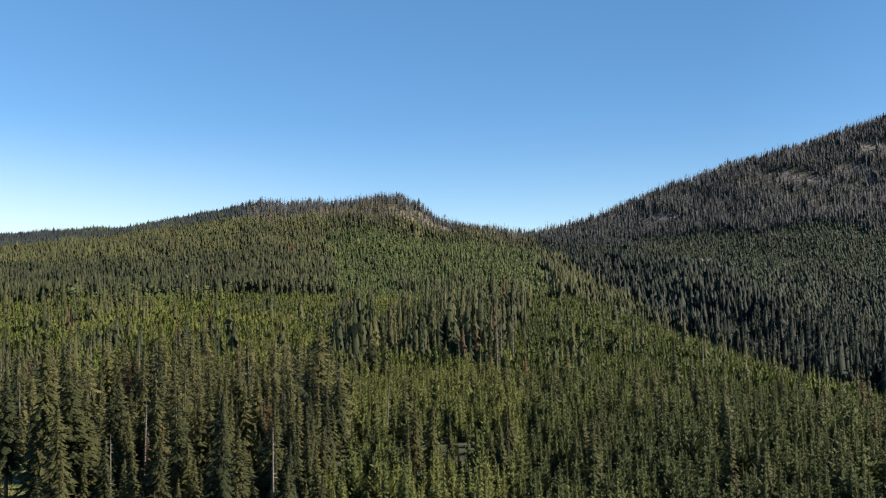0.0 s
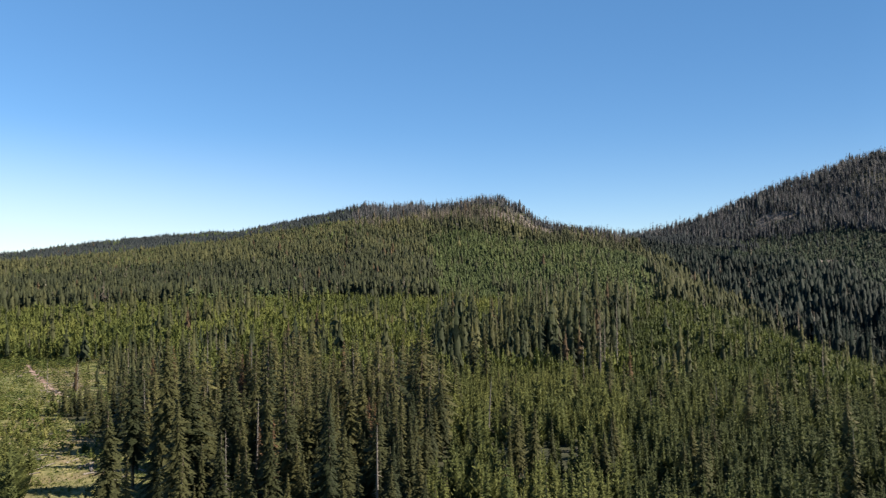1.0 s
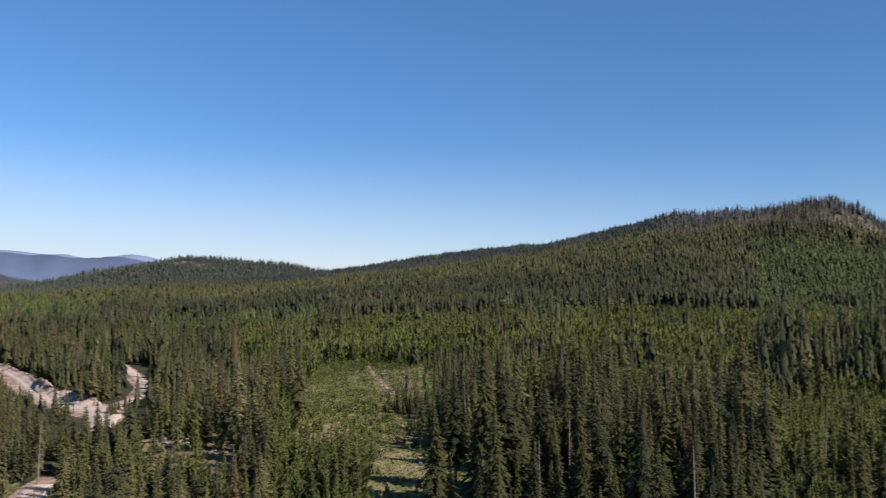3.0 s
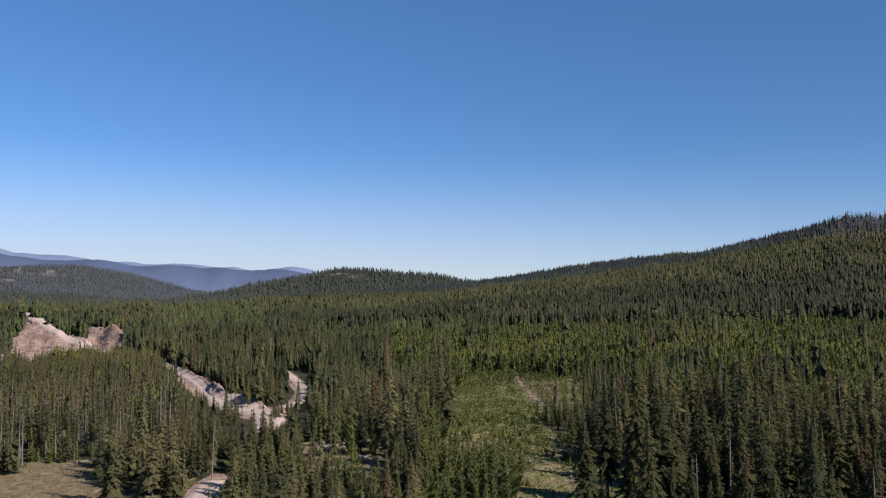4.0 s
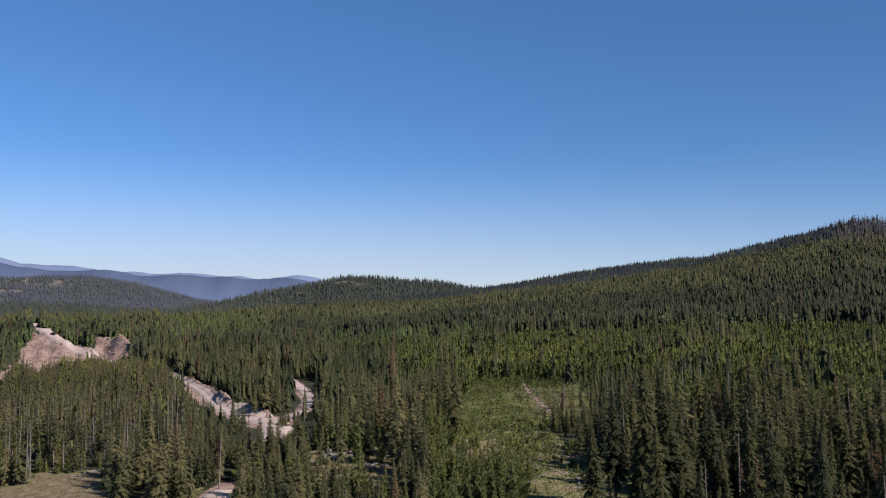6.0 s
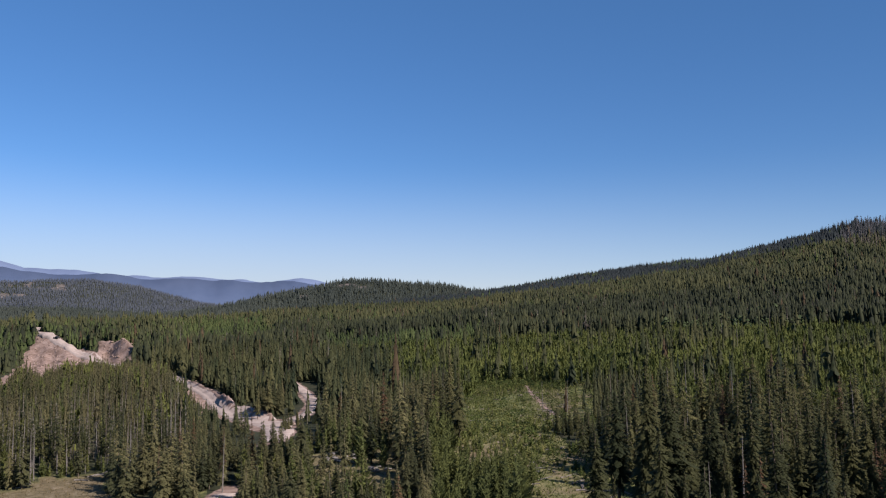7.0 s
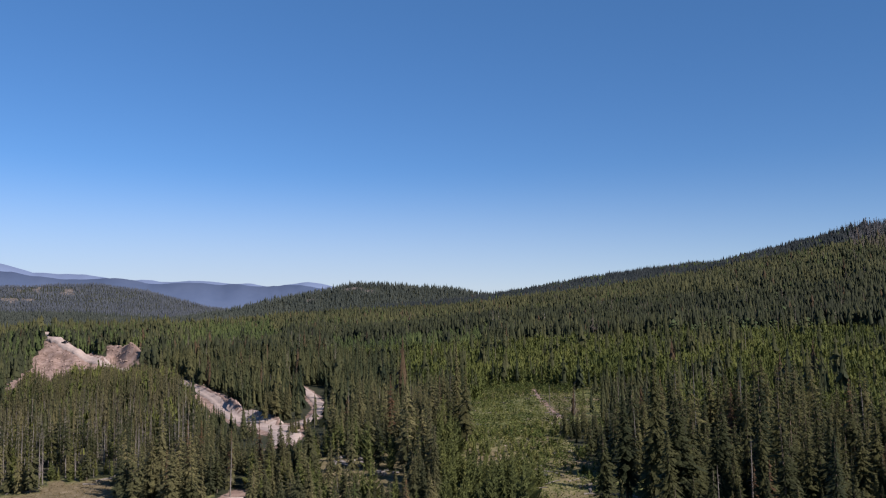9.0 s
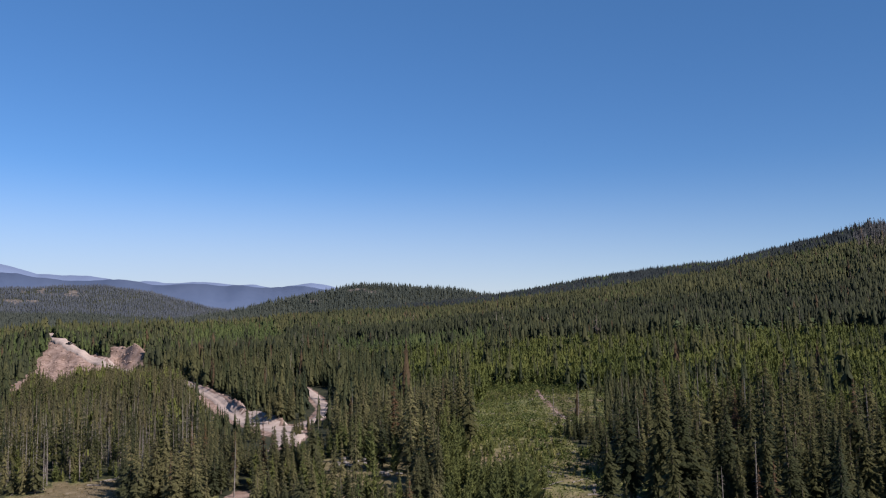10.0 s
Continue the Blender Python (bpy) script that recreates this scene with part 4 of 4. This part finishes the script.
def dead_tree():
    top = tagged(new("dead_tree"), "bare grey dead tree with broken branch stubs", "tree", "dead trees in the near stand")
    v, f, m = pole(6, 0.013, 1.0, r_.uniform(-0.03, 0.03))
    s = Shape()
    s.add(v, f)
    for _ in range(34):
        z = r_.uniform(0.2, 0.97)
        a, r = r_.uniform(0, 6.28), 0.085 * (1.1 - z) * r_.uniform(0.4, 1.4)
        c, sn, e = math.cos(a), math.sin(a), 0.0022
        tip = (c * r, sn * r, z - r * r_.uniform(-0.1, 0.6))
        s.add([(-sn * e, c * e, z), (sn * e, -c * e, z), (0, 0, z + 0.006), tip], [(0, 1, 3), (1, 2, 3), (2, 0, 3)])
    v, f, m = s.arrays()
    part("trunk", mesh_of("trunk", v, f, [M_GREYBARK]), top)
    return top


plant([dead_tree() for _ in range(4)], near[SNAG])


# ---- roads, rocks and what lies about in the clearings ----
def on_ground(x, y):
    return float(height(np.array([float(x)]), np.array([float(y)]))[0])


def ribbon(name, line, label, up=0.25):
    """A gravel road laid on the land, with a crowned middle and uneven edges."""
    pts = [Vector((*bearing(a, d), 0)) for a, d, _ in line]
    half = [w for _, _, w in line]
    centre = []
    for k in range(len(pts) - 1):
        p0, p1, p2, p3 = pts[max(k - 1, 0)], pts[k], pts[k + 1], pts[min(k + 2, len(pts) - 1)]
        n = max(2, int((p2 - p1).length / 3))
        for i in range(n):
            t = i / n
            c = 0.5 * (2 * p1 + (p2 - p0) * t + (2 * p0 - 5 * p1 + 4 * p2 - p3) * t * t + (3 * p1 - p0 - 3 * p2 + p3) * t**3)
            centre.append((c, half[k] * (1 - t) + half[k + 1] * t))
    verts, quads = [], []
    for i, (c, w) in enumerate(centre):
        a, b = centre[max(i - 1, 0)][0], centre[min(i + 1, len(centre) - 1)][0]
        side = (b - a).normalized().cross(Vector((0, 0, 1)))
        zc = on_ground(c.x, c.y)
        for k, f in enumerate((-1.25, -1, -0.4, 0, 0.4, 1, 1.25)):
            e = w * f * (1 + 0.12 * r_.uniform(-1, 1))
            p = c + side * e
            g = on_ground(p.x, p.y)
            z = 0.5 * (g + zc) + up - 0.08 * abs(f) if abs(f) < 1.1 else g - 0.6
            verts.append((p.x, p.y, max(z, g + 0.06) if abs(f) < 1.1 else z))
            if i and k:
                j = i * 7 + k
                quads.append((j - 8, j - 7, j, j - 1))
    return tagged(new(name, mesh_of(name, verts, quads, [M_GRAVEL], smooth=True)), label, "road", kind="structure")


ribbon("road_main", ROAD, "pale dusty gravel forest road with bare cut banks")
ribbon("road_branch", BRANCH, "narrow gravel branch road climbing into the trees")
ribbon("road_landing", LANDING, "bare gravel turning place beside the trees")


def rock_shape(rnd, n=9):
    """An angular block of rock about one metre across."""
    bm = bmesh.new()
    for _ in range(n):
        v = Vector((rnd.gauss(0, 1), rnd.gauss(0, 1), rnd.gauss(0, 1))).normalized()
        bm.verts.new((v.x * 0.5 * rnd.uniform(0.8, 1.1), v.y * 0.42 * rnd.uniform(0.8, 1.1), v.z * 0.36))
    bmesh.ops.convex_hull(bm, input=bm.verts)
    loose = [v for v in bm.verts if not v.link_faces]
    bmesh.ops.delete(bm, geom=loose, context="VERTS")
    bmesh.ops.triangulate(bm, faces=bm.faces)
    bm.verts.index_update()
    v = np.array([p.co[:] for p in bm.verts])
    f = np.array([[p.index for p in face.verts] for face in bm.faces])
    bm.free()
    return v, f, np.zeros(len(f), int)


ROCKS = [rock_shape(r_, 10) for _ in range(8)]
x, y = candidates(860, 1290, 4.0, -34, 15)
az, d = polar(x, y)
keep = (bare_rock(az, d, x, y) > 0.5) & (rng.random(len(x)) < 0.5)
x, y = x[keep], y[keep]
tagged(scatter("scree_rocks", ROCKS, x, y, rng.uniform(1.0, 3.6, len(x)), [M_ROCK], rng.random(len(x)), rng.uniform(0.9, 1.8, len(x))), "broken grey and rust rock blocks on the ridge", "rocks", kind="stuff")
x, y = candidates(520, 740, 2.6, 63, 76)
keep = (cut_bank(x, y) > 0.55) & (roadness(x, y) > 1.5) & (rng.random(len(x)) < 0.5)
x, y = x[keep], y[keep]
tagged(scatter("cut_rubble", ROCKS, x, y, rng.uniform(0.5, 2.2, len(x)), [M_EARTH], rng.random(len(x)), rng.uniform(0.9, 2.0, len(x))), "loose pinkish rubble on the road cut", "rocks", kind="stuff")
x, y = candidates(255, 520, 2.2, 54, 67)
keep = (cut_bank(x, y) > 0.35) & (roadness(x, y) > 0.8) & (rng.random(len(x)) < 0.75)
x, y = x[keep], y[keep]
tagged(scatter("bank_rubble", ROCKS, x, y, rng.uniform(0.3, 1.0, len(x)) ** 2 * 2.2 + 0.2, [M_EARTH], rng.random(len(x)), rng.uniform(0.9, 2.0, len(x))), "loose pale rubble along the road bank", "rocks", kind="stuff")


def boulder(az, d, size, label):
    x, y = bearing(az, d)
    v, f, _ = ROCKS[r_.randrange(len(ROCKS))]
    ob = tagged(new("boulder", mesh_of("boulder", v, f, [M_BOULDER])), label, "rock", "boulders beside the road")
    ob.matrix_basis = pose(x, y, on_ground(x, y) + 0.15 * size, r_.uniform(-15, 15), r_.uniform(-15, 15), r_.uniform(0, 360)) @ Matrix.Diagonal((size * r_.uniform(0.9, 1.6), size, size * r_.uniform(0.6, 0.9), 1))


for az0, d0, n, spread in ((51.2, 199, 16, 3.6), (50.4, 195, 8, 3.0), (47.8, 183, 12, 2.6), (45.3, 176, 5, 3.0), (57.2, 203, 3, 1.0)):
    for _ in range(n):
        boulder(az0 + r_.gauss(0, spread / 5), d0 + r_.gauss(0, spread), r_.uniform(0.9, 2.5), "pale angular boulder in a heap among the trees")


# grass, shrubs and saplings
def tuft(rnd, blades):
    s = Shape()
    for _ in range(blades):
        a, r = rnd.uniform(0, 6.28), rnd.uniform(0.1, 0.5)
        c, sn, w = math.cos(a), math.sin(a), 0.09
        s.add([(c * r * 0.3 - sn * w, sn * r * 0.3 + c * w, 0), (c * r * 0.3 + sn * w, sn * r * 0.3 - c * w, 0), (c * r, sn * r, rnd.uniform(0.6, 1.0))], [(0, 1, 2)])
    return s.arrays()


def bush(rnd, leaves):
    """A low shrub one metre high: many small leaf sprays round a few stems."""
    s = Shape()
    for _ in range(leaves):
        a, r, z = rnd.uniform(0, 6.28), 0.6 * math.sqrt(rnd.random()), rnd.uniform(0.1, 0.95)
        r *= math.sqrt(max(0.1, 1 - (z - 0.35) ** 2 * 1.6))
        c = Vector((r * math.cos(a), r * math.sin(a), z))
        q = rnd.uniform(0.10, 0.2)
        p = [c + q * Vector((rnd.uniform(-1, 1), rnd.uniform(-1, 1), rnd.uniform(-0.6, 0.8))) for _ in range(3)]
        s.add(p, [(0, 1, 2)])
    return s.arrays()


x, y = candidates(118, 352, 0.9, 28, 44)
az, d = polar(x, y)
patch = fbm(x, y, 14, 101) + 0.4 * value_noise(x, y, 4, 102)
keep = (clearing(az, d) | within(az, 28, 37) & (d < 178)) & (patch + rng.random(len(x)) > 0.4) & (roadness(x, y) > 0.3)
x, y = x[keep], y[keep]
tagged(scatter("meadow_grass", [tuft(r_, 6) for _ in range(6)], x, y, rng.uniform(0.35, 0.95, len(x)), [M_GRASS], np.clip(0.5 + 0.5 * fbm(x, y, 12, 103), 0, 1), rng.uniform(0.9, 1.6, len(x))),
       "fresh green grass and weeds in the logged clearing", "grass", kind="stuff")
x, y = candidates(150, 228, 0.9, 63, 80)
az, d = polar(x, y)
keep = meadow(az, d) & (rng.random(len(x)) < 0.6) & (roadness(x, y) > 0.3)
x, y = x[keep], y[keep]
tagged(scatter("dry_grass", [tuft(r_, 6) for _ in range(6)], x, y, rng.uniform(0.3, 0.7, len(x)), [M_STRAW], rng.random(len(x)), rng.uniform(0.9, 1.6, len(x))), "dry straw-coloured grass on the bench", "grass", kind="stuff")

x, y = candidates(158, 362, 1.25, 28, 44)
az, d = polar(x, y)
thick = fbm(x, y, 16, 105) + 0.7 * np.clip((d - 300) / 40, 0, 1) - 0.15 * (d < 225)
keep = (clearing(az, d) | clearing(az, d - 12) | within(az, 31.4, 36) & within(d, 236, 345)) & (thick + 0.6 * rng.random(len(x)) > 0.12) & (roadness(x, y) > 0.8)
x, y, thick = x[keep], y[keep], thick[keep]
tagged(scatter("clearing_shrubs", [bush(r_, 22) for _ in range(8)], x, y, rng.uniform(0.35, 1.5, len(x)) * np.clip(0.9 + thick, 0.5, 2.0), [M_SHRUB], np.clip(rng.normal(0.5, 0.3, len(x)), 0, 1), rng.uniform(0.9, 1.6, len(x))), "low green shrubs spread through the clearing", "shrubs", kind="stuff")
x, y = candidates(165, 352, 4.2, 28, 44)
az, d = polar(x, y)
keep = (clearing(az, d) | within(az, 31.4, 36) & within(d, 236, 345)) & (fbm(x, y, 22, 107) + rng.random(len(x)) > 0.45) & (roadness(x, y) > 1.5)
x, y = x[keep], y[keep]
tagged(scatter("bush_clumps", [bush(r_, 60) for _ in range(8)], x, y, rng.uniform(1.2, 3.2, len(x)), [M_SHRUB], np.clip(rng.normal(0.45, 0.35, len(x)), 0, 1), rng.uniform(0.7, 1.2, len(x))), "dense rounded green bushes standing in the clearing", "shrubs", kind="stuff")
x, y = candidates(118, 356, 2.3, 28, 44)
az, d = polar(x, y)
keep = (clearing(az, d) | clearing(az, d - 14) | within(az, 35.8, 43) & within(d, 190, 222) | within(az, 28, 37) & (d < 178)) & (fbm(x, y, 20, 109) + 0.5 * rng.random(len(x)) > 0.24) & (roadness(x, y) > 1.0) & ((d > 215) | (az > 36) | (rng.random(len(x)) < 0.4))
x, y = x[keep], y[keep]
tagged(scatter("young_regrowth", SHAPES[YOUNG][1], x, y, rng.uniform(0.8, 2.6, len(x)) * np.clip(0.8 + 0.7 * fbm(x, y, 20, 109), 0.5, 1.4), [M_REGROWTH], np.clip(rng.normal(0.5, 0.25, len(x)), 0, 1), rng.uniform(1.1, 1.7, len(x))), "knee-high to man-high young conifers filling the clearing", "saplings", kind="stuff")
x, y = candidates(120, 206, 2.2, 45.5, 53)
keep = rng.random(len(x)) < 0.6
x, y = x[keep], y[keep]
tagged(scatter("roadside_shrubs", [bush(r_, 22) for _ in range(8)], x, y, rng.uniform(0.5, 1.7, len(x)), [M_SHRUB], np.clip(rng.normal(0.5, 0.3, len(x)), 0, 1), rng.uniform(0.9, 1.6, len(x))), "low green shrubs round the pale boulders", "shrubs", kind="stuff")
edge = [(x, y) for x, y in zip(*candidates(160, 352, 6.0, 29, 44)) if clearing(*polar(np.array([x]), np.array([y])))[0]]
places = [(x, y, r_.uniform(1.2, 4.5)) for x, y in edge if r_.random() < 0.42]
small = [single_tree("pine_sapling", bough_tree(r_, 12, 6, 0.2 * r_.uniform(0.8, 1.2), 0.02, 0.9, trunk=False, fine=(0.25, 0.4)), pole(5, 0.016, 0.95),
                     M_PINE_ONE, M_BARK, "small green pine sapling in the clearing", "saplings in the clearing") for _ in range(4)]
plant(small, places)


def log_mesh(rnd, long):
    s = Shape()
    n, r = 7, rnd.uniform(0.16, 0.28)
    cuts = 5
    rings = []
    for k in range(cuts):
        t = k / (cuts - 1)
        w = r * (1 - 0.45 * t)
        bend = 0.25 * math.sin(3.1 * t)
        rings += [((t - 0.5) * long, w * math.cos(a) + bend, w * math.sin(a)) for a in np.linspace(0, 6.2832, n, endpoint=False)]
    tris = []
    for k in range(cuts - 1):
        for i in range(n):
            a, b, c, e = k * n + i, k * n + (i + 1) % n, (k + 1) * n + i, (k + 1) * n + (i + 1) % n
            tris += [(a, e, b), (a, c, e)]
    tris += [(0, i + 1, i) for i in range(1, n - 1)] + [((cuts - 1) * n, (cuts - 1) * n + i, (cuts - 1) * n + i + 1) for i in range(1, n - 1)]
    s.add(rings, tris)
    for _ in range(4):
        x, a = rnd.uniform(-0.4, 0.45) * long, rnd.uniform(0.3, 2.8)
        s.add([(x, 0, 0), (x + 0.12, 0, 0), (x + 0.2, 0.7 * math.cos(a), 0.7 * math.sin(a))], [(0, 1, 2)])
    v, f, _ = s.arrays()
    return mesh_of("log", v, f, [M_GREYBARK], smooth=True)


LOGS = [log_mesh(r_, r_.uniform(2.5, 5.5)) for _ in range(6)]
slash = [bearing(r_.uniform(-3.5, 3.5), r_.uniform(160, 176)) for _ in range(14)] + [bearing(r_.uniform(28.5, 33), r_.uniform(158, 170)) for _ in range(8)]
slash += [bearing(r_.uniform(32.5, 36.5), r_.uniform(165, 205)) for _ in range(10)] + [bearing(r_.uniform(33.5, 36), r_.uniform(250, 320)) for _ in range(14)]
slash += [bearing(r_.uniform(66.5, 75), r_.uniform(216, 224)) for _ in range(12)]
spots = slash + [e for e in edge if r_.random() < 0.12]
for i, (x, y) in enumerate(spots):
    ob = tagged(new("fallen_log", LOGS[i % 6]), "bleached grey log lying on the cleared ground", "log", "logs left on the ground")
    a = r_.uniform(0, 180)
    c, sn = 2.5 * math.cos(radians(a)), 2.5 * math.sin(radians(a))
    tilt = math.degrees(math.atan2(on_ground(x + c, y + sn) - on_ground(x - c, y - sn), 5.0))
    ob.matrix_basis = pose(x, y, on_ground(x, y) + 0.12, 0, -tilt, a)


def stump_mesh(rnd):
    s = Shape()
    n = 8
    low = [(0.42 * math.cos(a) * rnd.uniform(0.85, 1.2), 0.42 * math.sin(a) * rnd.uniform(0.85, 1.2), -0.1) for a in np.linspace(0, 6.2832, n, endpoint=False)]
    top = [(0.3 * math.cos(a), 0.3 * math.sin(a), 0.55 + rnd.uniform(-0.05, 0.08)) for a in np.linspace(0, 6.2832, n, endpoint=False)]
    s.add(low + top + [(0, 0, 0.56)], [t for i in range(n) for t in ((i, (i + 1) % n, n + (i + 1) % n), (i, n + (i + 1) % n, n + i), (n + i, n + (i + 1) % n, 2 * n))])
    v, f, _ = s.arrays()
    return mesh_of("stump", v, f, [M_STUMP])


STUMPS = [stump_mesh(r_) for _ in range(4)]
for i, (x, y) in enumerate([e for e in edge if r_.random() < 0.14]):
    x, y = x + r_.uniform(-2, 2), y + r_.uniform(-2, 2)
    ob = tagged(new("tree_stump", STUMPS[i % 4]), "pale weathered tree stump in the clearing", "stump", "stumps in the clearing")
    ob.matrix_basis = pose(x, y, on_ground(x, y), 0, 0, r_.uniform(0, 360)) @ Matrix.Diagonal((1, 1, r_.uniform(0.4, 0.8), 1))


# the vehicle on the bend
def box(bm, x0, x1, y0, y1, z0, z1, taper=0.0):
    vs = [bm.verts.new((x, y, z)) for z, t in ((z0, 0), (z1, taper)) for x, y in ((x0 + t, y0 + t * 0.5), (x1 - t, y0 + t * 0.5), (x1 - t, y1 - t * 0.5), (x0 + t, y1 - t * 0.5))]
    for q in ((3, 2, 1, 0), (4, 5, 6, 7), (0, 1, 5, 4), (1, 2, 6, 5), (2, 3, 7, 6), (3, 0, 4, 7)):
        bm.faces.new([vs[i] for i in q])


def bm_part(name, build, mat, parent, bevel=0.0, label=""):
    bm = bmesh.new()
    build(bm)
    if bevel:
        bmesh.ops.bevel(bm, geom=bm.edges[:], offset=bevel, segments=2, affect="EDGES")
    me = bpy.data.meshes.new(name)
    bm.to_mesh(me)
    bm.free()
    me.materials.append(mat)
    return part(name, me, parent, label)


def pickup(az, d, heading):
    x, y = bearing(az, d)
    top = tagged(new("pickup_truck"), "dark pickup truck on the gravel road bend", "vehicle")
    bm_part("body", lambda bm: box(bm, -2.6, 2.6, -0.95, 0.95, 0.45, 1.05, 0.04), M_PAINT, top, 0.06)
    bm_part("cab", lambda bm: box(bm, -0.6, 1.3, -0.88, 0.88, 1.03, 1.8, 0.3), M_PAINT, top, 0.05)
    bm_part("windscreen", lambda bm: box(bm, 1.08, 1.14, -0.62, 0.62, 1.18, 1.62, 0.0), M_GLASS, top)
    for sx in (-1.7, 1.7):
        for sy in (-0.92, 0.92):
            def tyre(bm, sx=sx, sy=sy):
                bmesh.ops.create_cone(bm, cap_ends=True, segments=14, radius1=0.4, radius2=0.4, depth=0.26, matrix=pose(sx, sy, 0.4, 90, 0, 0))
            bm_part("wheel", tyre, M_TYRE, top, 0.03)
    top.matrix_basis = pose(x, y, on_ground(x, y) + 0.3, 0, 0, heading)


pickup(69.95, 626, 20)


# ---- far ranges ----
def range_of(name, d, crest, mat, seed, label):
    """A distant mountain range: a crest line of bearing and height, with slopes on both sides."""
    az = np.arange(crest[0][0], crest[-1][0], 0.25)
    top = np.interp(az, [c[0] for c in crest], [c[1] for c in crest])
    top = d * np.tan(np.radians(top + 0.08 * value_noise(az, 0 * az, 1.2, seed) + 0.03 * value_noise(az, 0 * az, 0.4, seed + 1)))
    rows = []
    for dd, share in ((-500, 0.0), (-200, 0.55), (0, 1.0), (120, 0.5)):
        x, y = -(d + dd) * np.sin(np.radians(az)), (d + dd) * np.cos(np.radians(az))
        rows.append(np.stack([x, y, EYE - 120 + (top + 120) * share], -1))
    v = np.concatenate(rows)
    n = len(az)
    i, j = np.meshgrid(np.arange(3), np.arange(n - 1), indexing="ij")
    q = np.stack([i * n + j, i * n + j + 1, (i + 1) * n + j + 1, (i + 1) * n + j], -1).reshape(-1, 4)
    return tagged(new(name, mesh_of(name, v, q, [mat], smooth=True)), label, "mountains", kind="structure")


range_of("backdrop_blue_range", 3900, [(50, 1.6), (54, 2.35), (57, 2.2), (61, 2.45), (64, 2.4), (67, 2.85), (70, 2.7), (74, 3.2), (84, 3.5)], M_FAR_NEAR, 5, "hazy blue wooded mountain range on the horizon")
range_of("backdrop_far_range", 4500, [(48, 1.6), (53.5, 2.5), (56, 2.2), (62, 2.6), (66, 2.6), (69, 3.0), (72, 3.1), (75, 4.0), (84, 4.4)], M_FAR, 8, "farthest mountains in pale haze blue on the horizon")
